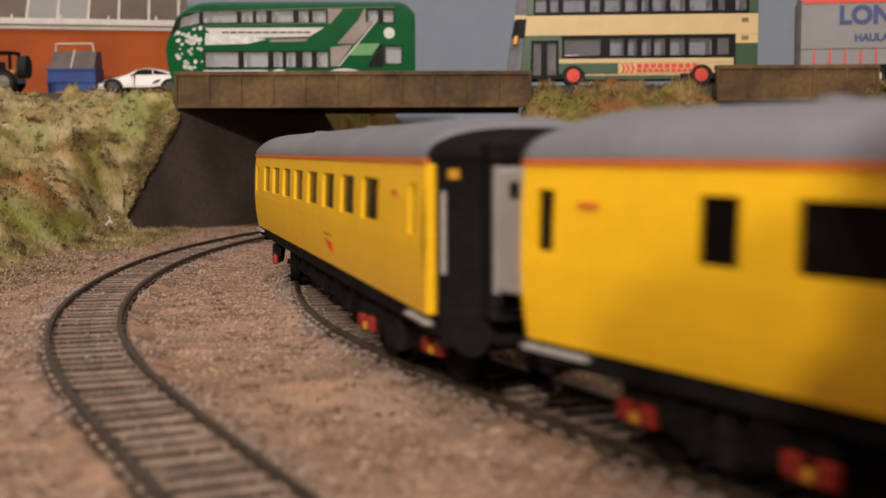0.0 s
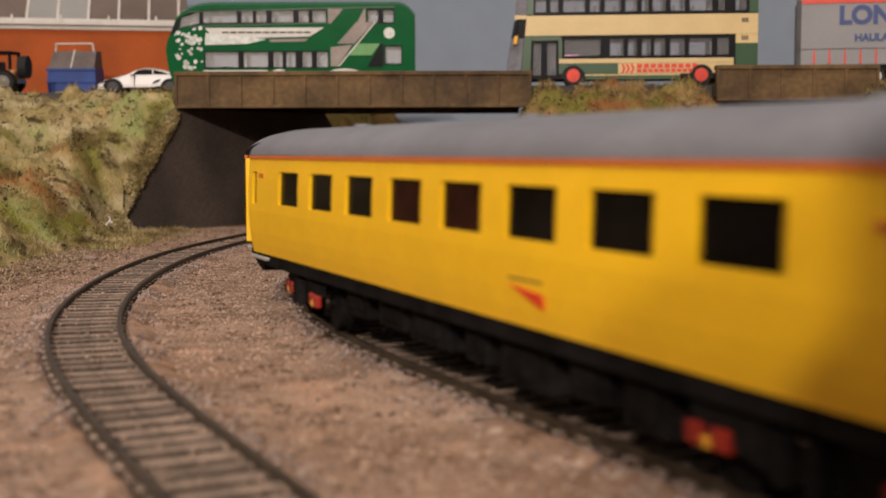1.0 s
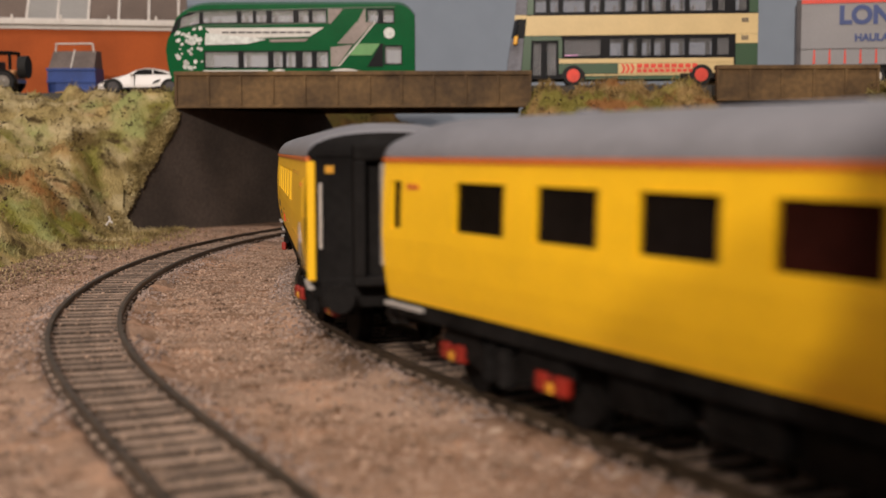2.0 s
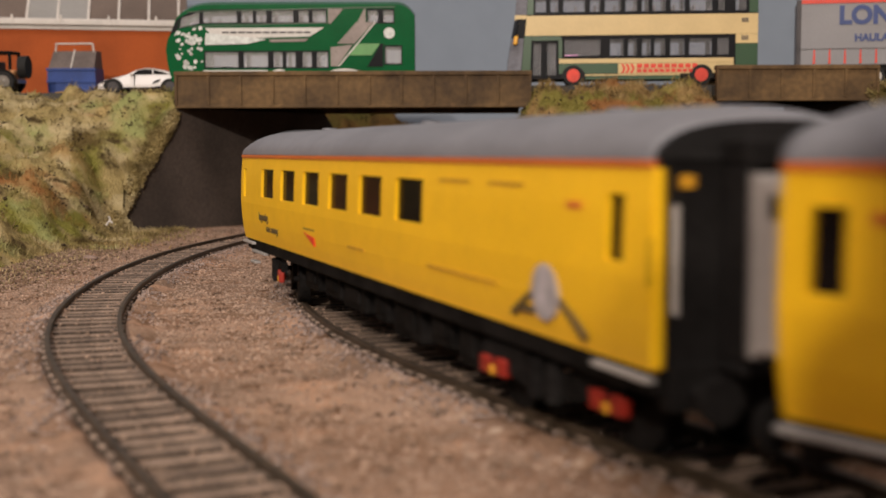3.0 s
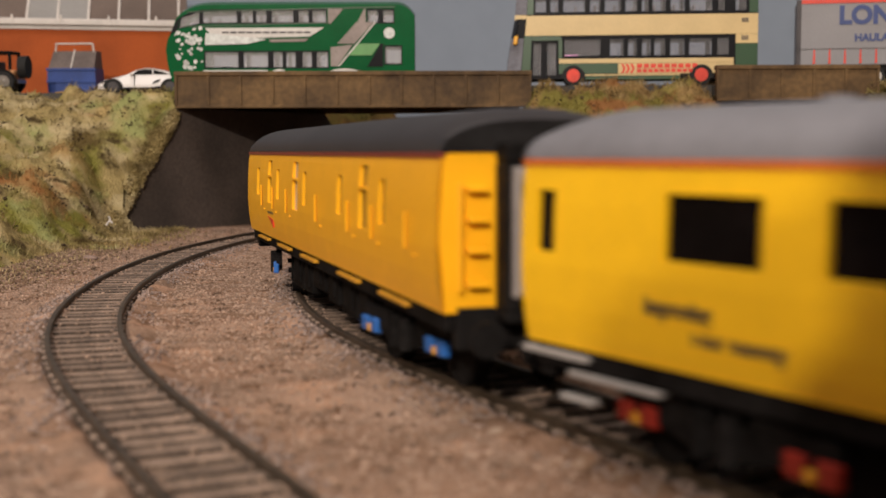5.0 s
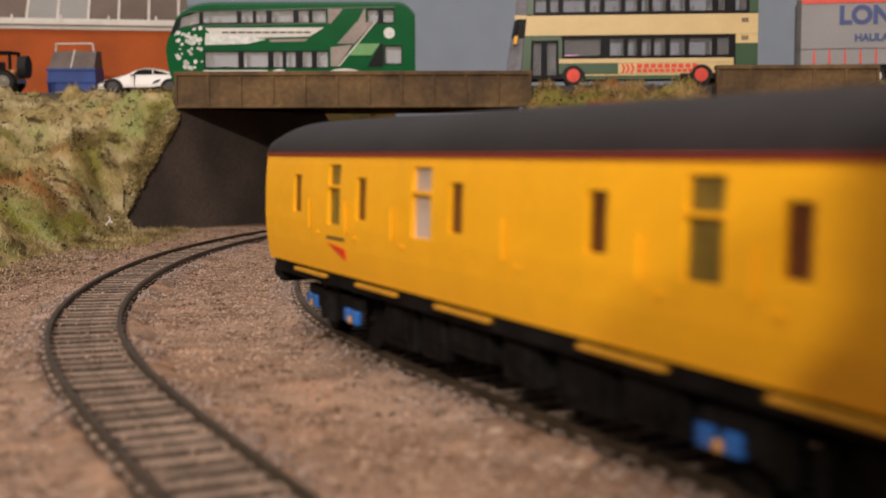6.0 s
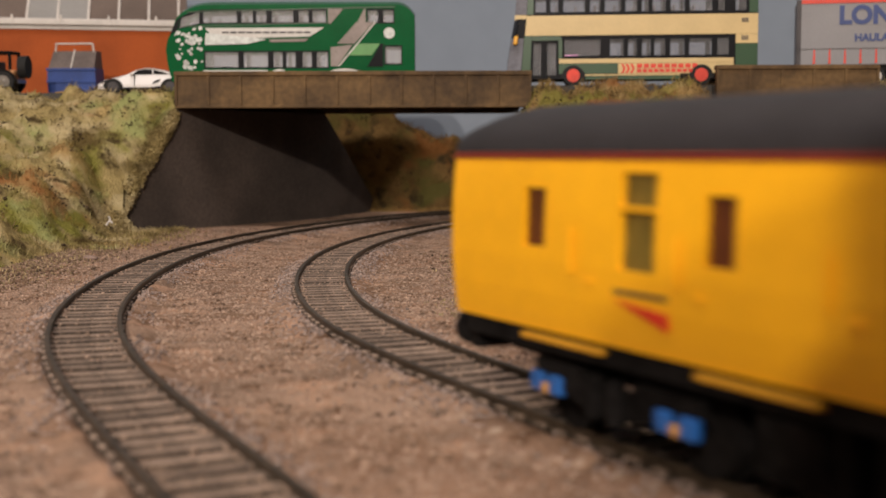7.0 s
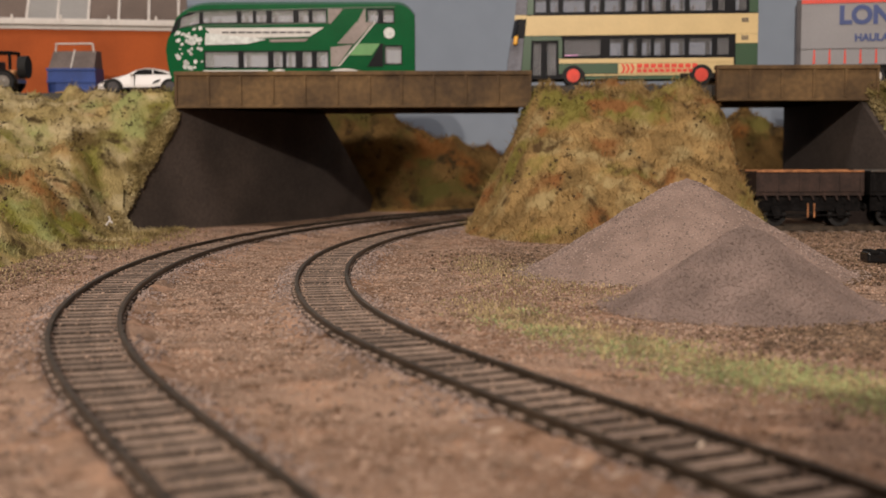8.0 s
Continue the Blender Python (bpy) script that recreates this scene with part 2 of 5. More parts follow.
slab("wall_west", -2.7, -2.6, -3.4, 2.2, -0.8, 2.0, WALLPAINT, "plain pale room wall", "wall")


def rail_mesh(off, s0):
    """A rail with foot, web and head along the line."""
    half = [(0.0010, 0.0), (0.0010, 0.0004), (0.0004, 0.0007), (0.0004, 0.0016), (0.00062, 0.0018), (0.00062, 0.00235), (0.0004, 0.0025)]
    prof = half + [(-a, z) for a, z in half[::-1]]
    bm = bmesh.new()
    last = None
    for s in np.arange(s0, 1.58, 0.008):
        x, y, h = on_line(s, off)
        ring = [bm.verts.new((x + a * math.sin(h), y - a * math.cos(h), RAIL_TOP - 0.0025 + z)) for a, z in prof]
        if last:
            n = len(ring)
            for i in range(n):
                bm.faces.new((last[i], ring[i], ring[(i + 1) % n], last[(i + 1) % n]))
        last = ring
    bmesh.ops.recalc_face_normals(bm, faces=bm.faces[:])
    return bm


SLEEPER_PITCH = 0.0067


def bed_mesh(off, s0, profile):
    """A strip laid along the line: profile of (offset, height)."""
    bm = bmesh.new()
    last = None
    for s in np.arange(s0, 1.58, 0.004):
        x, y, h = on_line(s, off)
        ring = []
        for a, z in profile:
            px, py = x + a * math.sin(h), y - a * math.cos(h)
            ring.append(bm.verts.new((px, py, z + 0.0006 * noise.noise((px * 160, py * 160, 8)))))
        if last:
            for i in range(len(ring) - 1):
                bm.faces.new((last[i], ring[i], ring[i + 1], last[i + 1]))
        last = ring
    bmesh.ops.recalc_face_normals(bm, faces=bm.faces[:])
    if sum(f.normal.z for f in bm.faces) < 0:
        bmesh.ops.reverse_faces(bm, faces=bm.faces[:])
    return bm


def track(off, label, s0):
    top = tagged(empty("railway_track"), label, "railway track", group="tracks")
    for g in (-0.0084, 0.0084):
        part("rail", rail_mesh(off + g, s0), RAIL, top)
    part("track_bed", bed_mesh(off, s0, ((-0.0100, 0.0003), (0.0, 0.0004), (0.0100, 0.0003))), GAP_SHADE_BED, top)
    for q in (-1, 1):
        part("ballast_shoulder", bed_mesh(off, s0, [(q * a, z) for a, z in ((0.0098, 0.0004), (0.0101, 0.0013), (0.0116, 0.0015), (0.0140, 0.0008), (0.0180, -0.0004), (0.0215, -0.0022))]), BALLAST, top, "heaped ballast along the sleeper ends", smooth=True)
    bm = box(bmesh.new(), -0.0019, 0.0019, -0.0099, 0.0099, -0.002, 0.0020, 0.0004)
    for sgn in (-1, 1):
        for o in (-0.0008, 0.0008):
            box(bm, -0.0008, 0.0008, sgn * 0.0084 + o - 0.0004, sgn * 0.0084 + o + 0.0004, 0.0010, RAIL_TOP - 0.0016)
    bm.normal_update()
    me = bpy.data.meshes.new("sleeper")
    bm.to_mesh(me)
    bm.free()
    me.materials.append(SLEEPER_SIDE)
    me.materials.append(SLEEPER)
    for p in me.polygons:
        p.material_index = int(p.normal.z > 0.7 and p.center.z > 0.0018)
    rest = bmesh.new()
    rng = random.Random(4 + int(off * 1000))
    for s in np.arange(s0 + 0.01, 1.57, SLEEPER_PITCH):
        x, y, h = on_line(s, off)
        m = pose(x, y, rng.uniform(-0.00015, 0.00010), rng.uniform(-0.5, 0.5), 0, math.degrees(h) + rng.uniform(-1.5, 1.5))
        if -0.62 < s < 0.42:
            ob = new("sleeper", me)
            ob.parent, ob.matrix_basis = top, m
        else:
            box(rest, -0.0019, 0.0019, -0.0099, 0.0099, -0.002, 0.0020, 0, m)
    rest.normal_update()
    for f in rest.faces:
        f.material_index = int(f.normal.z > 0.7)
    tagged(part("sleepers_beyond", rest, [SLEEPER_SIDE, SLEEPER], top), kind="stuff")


track(0.0, "curved model track with rusty rails and worn sleepers in ballast", -0.88)
track(SPACING, "curved model track with rusty rails and worn sleepers in ballast", -0.52)

# ---- bridges, abutments, slopes ----
ROAD_Z = 0.0845


def girder_bridge(x0, x1, y0, y1, z0, z1, label):
    """A plate girder on each side of a road slab."""
    top = tagged(empty("road_bridge", pose(x0, y0, z0)), label, "bridge", group="road bridges")
    w, d, h = x1 - x0, y1 - y0, z1 - z0
    for yy in (0.0, d - 0.005):
        bm = box(bmesh.new(), 0, w, yy, yy + 0.005, 0, h - 0.002, 0.0004)
        part("girder_plate", bm, GIRDER, top)
        part("coping", box(bmesh.new(), -0.0005, w + 0.0005, yy - 0.0014, yy + 0.0064, h - 0.0026, h, 0.0005), GIRDER, top)
        part("bottom_flange", box(bmesh.new(), 0, w, yy - 0.0010, yy + 0.006, 0.0, 0.0018, 0.0004), GIRDER, top)
        n = max(2, round(w / 0.0186))
        for i in range(n + 1):
            xx = 0.0006 + (w - 0.0012) * i / n
            part("stiffener", box(bmesh.new(), xx - 0.0008, xx + 0.0008, yy - 0.0013, yy, 0.0018, h - 0.0026, 0.0002), GIRDER, top)
    part("road_slab", box(bmesh.new(), 0.0002, w - 0.0002, 0.0055, d - 0.0055, 0.004, ROAD_Z - z0), ASPHALT, top)
    return top


girder_bridge(-0.157, 0.052, 0.740, 0.862, 0.0712, 0.0926, "weathered brown plate girder road bridge over the two tracks")
girder_bridge(0.161, 0.256, 0.740, 0.862, 0.0745, 0.0955, "short weathered brown girder road bridge over the siding")


def clamp(v, a=0.0, b=1.0):
    return max(a, min(b, v))


def wall_block(name, pts, thick, label):
    """An upright wall face through plan points (x, y, top, bottom), thickened away from its left."""
    bm = bmesh.new()
    front, back = [], []
    for i, (x, y, t, b) in enumerate(pts):
        a = pts[max(i - 1, 0)]
        c = pts[min(i + 1, len(pts) - 1)]
        d = Vector((c[0] - a[0], c[1] - a[1])).normalized()
        nx, ny = -d.y * thick, d.x * thick
        front.append((bm.verts.new((x, y, b)), bm.verts.new((x, y, t))))
        back.append((bm.verts.new((x + nx, y + ny, b)), bm.verts.new((x + nx, y + ny, t))))
    for i in range(len(pts) - 1):
        (a, b), (c, d) = front[i], front[i + 1]
        (e, f), (g, h) = back[i], back[i + 1]
        bm.faces.new((a, c, d, b))
        bm.faces.new((e, f, h, g))
        bm.faces.new((b, d, h, f))
        bm.faces.new((a, e, g, c))
    bm.faces.new((front[0][0], front[0][1], back[0][1], back[0][0]))
    bm.faces.new((front[-1][0], back[-1][0], back[-1][1], front[-1][1]))
    bmesh.ops.recalc_face_normals(bm, faces=bm.faces[:])
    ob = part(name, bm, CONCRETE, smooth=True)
    ob.data.set_sharp_from_angle(angle=radians(40))
    return tagged(ob, label, "wall", kind="structure")


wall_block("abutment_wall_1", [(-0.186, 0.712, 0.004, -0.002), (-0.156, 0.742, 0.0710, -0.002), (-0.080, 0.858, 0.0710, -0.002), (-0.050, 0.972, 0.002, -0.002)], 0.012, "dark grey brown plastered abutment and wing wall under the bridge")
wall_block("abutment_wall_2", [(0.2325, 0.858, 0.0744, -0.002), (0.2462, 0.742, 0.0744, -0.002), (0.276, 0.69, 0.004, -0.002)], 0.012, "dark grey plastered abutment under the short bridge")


def ease(t):
    t = clamp(t)
    return t * t * (3 - 2 * t)


def field(name, height, x0, x1, y0, y1, cell, material, label, rough=0.0080, edge=None):
    """A slope of earth: height(x, y) in metres, or None where it ends."""
    nx, ny = int((x1 - x0) / cell), int((y1 - y0) / cell)
    bm = bmesh.new()
    vs = {}
    for j in range(ny + 1):
        for i in range(nx + 1):
            y = y0 + j * cell
            x = x0 + i * cell if edge is None else x0 + (edge(y) - x0) * i / nx
            h = height(x, y)
            if h is None:
                continue
            k = clamp(h / 0.012)
            n = noise.fractal((x * 46, y * 46, 5), 0.6, 2.1, 6) * rough * k
            dx = noise.noise((x * 60, y * 60, 9)) * 0.002 * k
            dy = noise.noise((x * 60, y * 60, 19)) * 0.002 * k
            vs[i, j] = bm.verts.new((x + dx, y + dy, h + n - 0.0012))
    for (i, j), v in list(vs.items()):
        q = [vs.get(k) for k in ((i, j), (i + 1, j), (i + 1, j + 1), (i, j + 1))]
        if all(q):
            bm.faces.new(q)
    ob = part(name, bm, material, smooth=True)
    tagged(ob, label, "embankment", kind="structure")
    return ob


def wall_x(y):
    """The line of the first abutment."""
    return -0.1575 + (y - 0.742) * 0.655


def edge_left(y):
    """Where the western slope meets the wing wall and the abutment."""
    if y < 0.712:
        return -0.183 + 0.22 * (0.712 - y)
    return -0.184 + (y - 0.712) if y < 0.742 else wall_x(y) - 0.004


def slope_left(x, y):
    """A fan shaped slope round the foot of the wing wall, up to the level road."""
    top = clamp(0.0462 + 0.0462 * y, 0.07, 0.0835) - 0.0018
    if x > edge_left(y) + 0.0001:
        return None
    dx, dy = max(-0.174 - x, 0.0) / 0.105, max(0.752 - y, 0.0) / 0.27
    v = dx / (dx + dy) if dx + dy > 1e-6 else 1.0
    v *= clamp((edge_left(y) - x) / 0.020) ** 0.8 if y < 0.7125 else 1.0
    if y > 0.703:
        v = max(v, clamp((y - 0.703) / 0.045) * clamp((-0.176 - x) / 0.004 if y < 0.713 else 1.0))
    lump = 0.10 * noise.noise((x * 17, y * 17, 31)) + 0.05 * noise.noise((x * 38, y * 38, 12))
    return top * clamp(v ** 1.1 + lump * clamp(v * 5) * clamp((1 - v) * 5), 0.0, 1.02)


def slope_mid(x, y):
    dx = max(0.064 - x, x - 0.152, 0.0)
    dy = max(0.742 - y, y - 0.87, 0.0)
    k = (0.052 if x < 0.1 else 0.028) * (1 - 0.75 * ease((y - 0.744) / 0.03))
    d = math.hypot(dx / k, dy / 0.13)
    return 0.0826 * (1 - ease(d * 0.93)) if d < 1.07 else 0.0


def slope_back(x, y):
    ridge = 0.078 if x < -0.06 else 0.078 - 0.36 * (x + 0.06)
    ridge = max(ridge, 0.018)
    if x > 0.17:
        ridge = 0.018 + 0.050 * ease((x - 0.17) / 0.07)
    ridge *= 1 + 0.16 * noise.noise((x * 32, 2, 7))
    front = 0.945 + 0.010 * noise.noise((x * 20, 8, 1))
    if x < 0.3 and y < front:
        return None if y < front - 0.01 else 0.0
    return ridge * ease((y - front) / 0.050)


def slope_right(x, y):
    if x < 0.2505 + max(0.0, 0.742 - y) * 0.6:
        return None
    return 0.0838 * ease(max((y - 0.62) / 0.12, (x - 0.42) / 0.1)) if y > 0.6 else 0.0


SLOPES = [
    (field("embankment_west", slope_left, -0.62, -0.09, 0.30, 0.97, 0.0045, GRASS, "straw and green scatter covered embankment slope", edge=edge_left), -0.34, -0.10, 0.42, 0.78, 9000),
    (field("embankment_centre", slope_mid, -0.01, 0.21, 0.57, 0.98, 0.004, GRASS_MID, "ochre grassy embankment between the two bridges"), 0.0, 0.20, 0.58, 0.80, 8000),
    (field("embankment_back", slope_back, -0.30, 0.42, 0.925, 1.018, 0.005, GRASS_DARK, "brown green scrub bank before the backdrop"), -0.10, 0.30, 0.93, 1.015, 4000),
    (field("embankment_east", slope_right, 0.250, 0.75, 0.58, 0.97, 0.006, GRASS, "straw coloured embankment beside the short bridge"), 0.250, 0.34, 0.62, 0.78, 2500),
]
bm = bmesh.new()
ends = [[bm.verts.new((x, y, z)) for y, z in ((0.772, 0.070), (0.93, 0.070), (0.93, 0.0890), (0.772, 0.0818))] for x in (-0.62, -0.1620)]
bm.faces.new(ends[0])
bm.faces.new(ends[1][::-1])
for i in range(4):
    bm.faces.new((ends[0][i], ends[1][i], ends[1][(i + 1) % 4], ends[0][(i + 1) % 4]))
bmesh.ops.recalc_face_normals(bm, faces=bm.faces[:])
tagged(part("road_west", bm, ASPHALT), "dark road surface on top of the embankment", "road", kind="structure")
tagged(part("road_centre", box(bmesh.new(), 0.0525, 0.1605, 0.752, 0.86, 0.076, ROAD_Z), ASPHALT), "dark road surface between the bridges", "road", kind="structure")
tagged(part("road_east", box(bmesh.new(), 0.2565, 0.75, 0.752, 0.86, 0.076, ROAD_Z), ASPHALT), "dark road surface past the short bridge", "road", kind="structure")


def stone_pile(x, y, r, h, label, seed, stone):
    bm = bmesh.new()
    rings, seg = 34, 84
    rng = random.Random(seed)

    def height(px, py):
        d = math.hypot(px, py) / r
        d *= 1 + 0.10 * noise.noise((px * 18 + seed, py * 18, 1))
        t = clamp(d)
        return h * ((1 - t) ** 1.08 * 0.98 - 0.06 * math.exp(-(t / 0.09) ** 2) * 1) + noise.noise((px * 150, py * 150, seed)) * 0.0006

    rows = []
    for j in range(rings + 1):
        rr = r * 1.08 * j / rings
        rows.append([bm.verts.new((x + rr * math.cos(a), y + rr * math.sin(a), max(-0.002, height(rr * math.cos(a), rr * math.sin(a)) - (0.002 if j == rings else 0)))) for a in (2 * math.pi * i / seg for i in range(seg))] if j else [bm.verts.new((x, y, height(0, 0)))])
    for i in range(seg):
        bm.faces.new((rows[0][0], rows[1][i], rows[1][(i + 1) % seg]))
        for j in range(1, rings):
            bm.faces.new((rows[j][i], rows[j + 1][i], rows[j + 1][(i + 1) % seg], rows[j][(i + 1) % seg]))
    top = tagged(part("gravel_mound", bm, stone, smooth=True), label, "gravel pile", group="gravel piles")
    spots = []
    for _ in range(13000):
        a, d = rng.uniform(0, 2 * math.pi), r * 1.1 * math.sqrt(rng.random())
        px, py = d * math.cos(a), d * math.sin(a)
        spots.append((x + px, y + py, max(0.0, height(px, py)), rng.uniform(0.00020, 0.00052)))
    tagged(grains("loose_grit", spots, GRAVEL_GRAIN if stone is GRAVEL_DARK else GRAVEL, seed, top), kind="stuff")
    return top


def grains(name, spots, material, seed, parent=None):
    """Many small angular crumbs in one mesh."""
    rng = random.Random(seed)
    base = np.array([(1, 0, 0), (-1, 0, 0), (0, 1, 0), (0, -1, 0), (0, 0, 1), (0, 0, -1)], float)
    tri = [(0, 2, 4), (2, 1, 4), (1, 3, 4), (3, 0, 4), (2, 0, 5), (1, 2, 5), (3, 1, 5), (0, 3, 5)]
    verts, faces = [], []
    for x, y, z, r in spots:
        k = len(verts)
        q = Euler((rng.uniform(0, 6), rng.uniform(0, 6), rng.uniform(0, 6))).to_matrix()
        for b in base:
            v = q @ Vector(b * r * rng.uniform(0.6, 1.3))
            verts.append((x + v.x, y + v.y, z + v.z * 0.8))
        faces += [(a + k, b + k, c + k) for a, b, c in tri]
    me = bpy.data.meshes.new(name)
    me.from_pydata(verts, [], faces)
    me.materials.append(material)
    ob = new(name, me)
    if parent:
        ob.parent = parent
    return ob


stone_pile(0.0925, 0.475, 0.061, 0.0385, "large grey pink conical gravel pile", 3, GRAVEL_DARK)
stone_pile(0.0890, 0.366, 0.040, 0.0262, "smaller grey pink gravel pile in front of the large one", 8, GRAVEL)

# ---- the train ----
def coach_profile(zs):
    """Half width of a coach side at each height over the rail."""
    return [float(np.interp(z, (0.0150, 0.0175, 0.0215, 0.0265, 0.0345, 0.0412, 0.043), (0.01690, 0.01745, 0.0180, 0.0183, 0.01815, 0.0176, 0.0171))) for z in zs]


def side_panel(L, zb, zc, openings, sgn):
    """One side of a coach with its window openings cut through and their reveals."""
    xs = sorted({-L / 2, L / 2, *(-L / 2 + L * i / 14 for i in range(15)), *(v for o in openings for v in o[:2])})
    zs = sorted({zb, zc, *(zb + (zc - zb) * i / 9 for i in range(10)), *(v for o in openings for v in o[2:4])})
    ys = coach_profile(zs)
    bm = bmesh.new()
    g = {}

    def v(i, j, d=0.0):
        if (i, j, d) not in g:
            g[i, j, d] = bm.verts.new((xs[i], sgn * (ys[j] - d), zs[j]))
        return g[i, j, d]

    def hole(i, j):
        if i < 0 or j < 0 or i >= len(xs) - 1 or j >= len(zs) - 1:
            return False
        x, z = (xs[i] + xs[i + 1]) / 2, (zs[j] + zs[j + 1]) / 2
        return any(a < x < b and c < z < d for a, b, c, d in openings)

    D = 0.0009
    for i in range(len(xs) - 1):
        for j in range(len(zs) - 1):
            if not hole(i, j):
                bm.faces.new((v(i, j), v(i + 1, j), v(i + 1, j + 1), v(i, j + 1)))
                continue
            if not hole(i - 1, j):
                bm.faces.new((v(i, j), v(i, j + 1), v(i, j + 1, D), v(i, j, D)))
            if not hole(i + 1, j):
                bm.faces.new((v(i + 1, j), v(i + 1, j + 1), v(i + 1, j + 1, D), v(i + 1, j, D)))
            if not hole(i, j - 1):
                bm.faces.new((v(i, j), v(i + 1, j), v(i + 1, j, D), v(i, j, D)))
            if not hole(i, j + 1):
                bm.faces.new((v(i, j + 1), v(i + 1, j + 1), v(i + 1, j + 1, D), v(i, j + 1, D)))
    bmesh.ops.recalc_face_normals(bm, faces=bm.faces[:])
    for f in bm.faces:
        if abs(f.normal.y) > 0.8 and f.normal.y * sgn < 0:
            f.normal_flip()
    return bm


def pane(o, sgn):
    """A window pane behind an opening."""
    a, b, c, d = o
    ya, yb = coach_profile((c, d))
    bm = bmesh.new()
    q = [(a - 0.0004, ya, c - 0.0004), (b + 0.0004, ya, c - 0.0004), (b + 0.0004, yb, d + 0.0004), (a - 0.0004, yb, d + 0.0004)]
    f = [bm.verts.new((x, sgn * (y - 0.0008), z)) for x, y, z in q]
    r = [bm.verts.new((x, sgn * (y - 0.0014), z)) for x, y, z in q]
    bm.faces.new(f)
    bm.faces.new(r[::-1])
    for i in range(4):
        bm.faces.new((f[i], r[i], r[(i + 1) % 4], f[(i + 1) % 4]))
    bmesh.ops.recalc_face_normals(bm, faces=bm.faces[:])
    return bm


def roof_bm(L, zc, crown):
    """An arched roof, its ends rounded down a little."""
    bm = bmesh.new()
    rows = []
    n, seg = 24, 18
    at = [0.0, 0.002, 0.004, 0.007, 0.010, 0.013]
    at = at + [0.013 + (L - 0.026) * i / (n - 10) for i in range(1, n - 10)] + [L - v for v in at[::-1]]
    n = len(at) - 1
    w0 = coach_profile((zc,))[0]
    for i in range(n + 1):
        x = at[i] - L / 2
        e = min(at[i], L - at[i])
        k = 1 - 0.30 * (1 - e / 0.012) ** 2 if e < 0.012 else 1.0
        ring = []
        for j in range(seg + 1):
            a = math.pi * j / seg
            cy = math.cos(a)
            cz = math.sin(a)
            yy = (w0 + 0.0002) * math.copysign(abs(cy) ** 0.80, cy)
            ring.append(bm.verts.new((x, yy, zc + (crown - zc) * (cz ** 0.92) * k)))
        rows.append(ring)
    for i in range(n):
        for j in range(seg):
            bm.faces.new((rows[i][j], rows[i + 1][j], rows[i + 1][j + 1], rows[i][j + 1]))
    for ring in (rows[0], rows[-1][::-1]):
        bm.faces.new(ring).material_index = 1
    bmesh.ops.recalc_face_normals(bm, faces=bm.faces[:])
    return bm


def bogie(parent, x, base, wing, hub, name="bogie"):
    """A four wheeled bogie with side frames, axle boxes, springs and two wheelsets."""
    top = part(name, box(bmesh.new(), -0.013, 0.013, -0.006, 0.006, 0.0075, 0.0115, 0.0006), CHASSIS, parent)
    top.matrix_basis = pose(x, 0, 0)
    for sgn in (-1, 1):
        bm = prism(bmesh.new(), [(-base / 2 - 0.004, 0.0085), (-base / 2 - 0.004, 0.0112), (-0.007, 0.0112), (-0.005, 0.0095), (0.005, 0.0095), (0.007, 0.0112), (base / 2 + 0.004, 0.0112), (base / 2 + 0.004, 0.0085), (0.006, 0.0055), (-0.006, 0.0055)], sgn * 0.0128, sgn * 0.0146)
        for i in (-1, 1):
            tube(bm, (i * 0.0028, sgn * 0.0150, 0.0048), (i * 0.0028, sgn * 0.0150, 0.0110), 0.0014, 10)
        part("side_frame", bm, CHASSIS, top)
        for i in (-1, 1):
            bx = part("axle_box", box(bmesh.new(), i * base / 2 - 0.0008, i * base / 2 + 0.0008, sgn * 0.0146 - 0.0010, sgn * 0.0146 + 0.0010, 0.0060, 0.0076, 0.0004), hub, top, "bright painted axle box cover")
            bm = bmesh.new()
            for k in (-1, 1):
                box(bm, i * base / 2 + k * 0.0026 - 0.0017, i * base / 2 + k * 0.0026 + 0.0017, sgn * 0.0146 - 0.0008, sgn * 0.0146 + 0.0008, 0.0060, 0.0090, 0.0004)
            part("spring_cover", bm, wing, top, "bright painted spring cover")
    for i in (-1, 1):
        bm = bmesh.new()
        tube(bm, (i * base / 2, -0.011, 0.0066), (i * base / 2, 0.011, 0.0066), 0.0008, 8)
        for sgn in (-1, 1):
            tube(bm, (i * base / 2, sgn * 0.0072, 0.0066), (i * base / 2, sgn * 0.0098, 0.0066), 0.0066, 28)
            tube(bm, (i * base / 2, sgn * 0.0068, 0.0066), (i * base / 2, sgn * 0.0072, 0.0066), 0.0072, 28)
        part("wheelset", bm, CHASSIS, top, "dark steel wheels on an axle")
    return top


def coupling(parent, x, sgn):
    bm = box(bmesh.new(), min(x, x + sgn * 0.013), max(x, x + sgn * 0.013), -0.0012, 0.0012, 0.0075, 0.0095, 0.0004)
    part("coupling", bm, BLACK, parent)


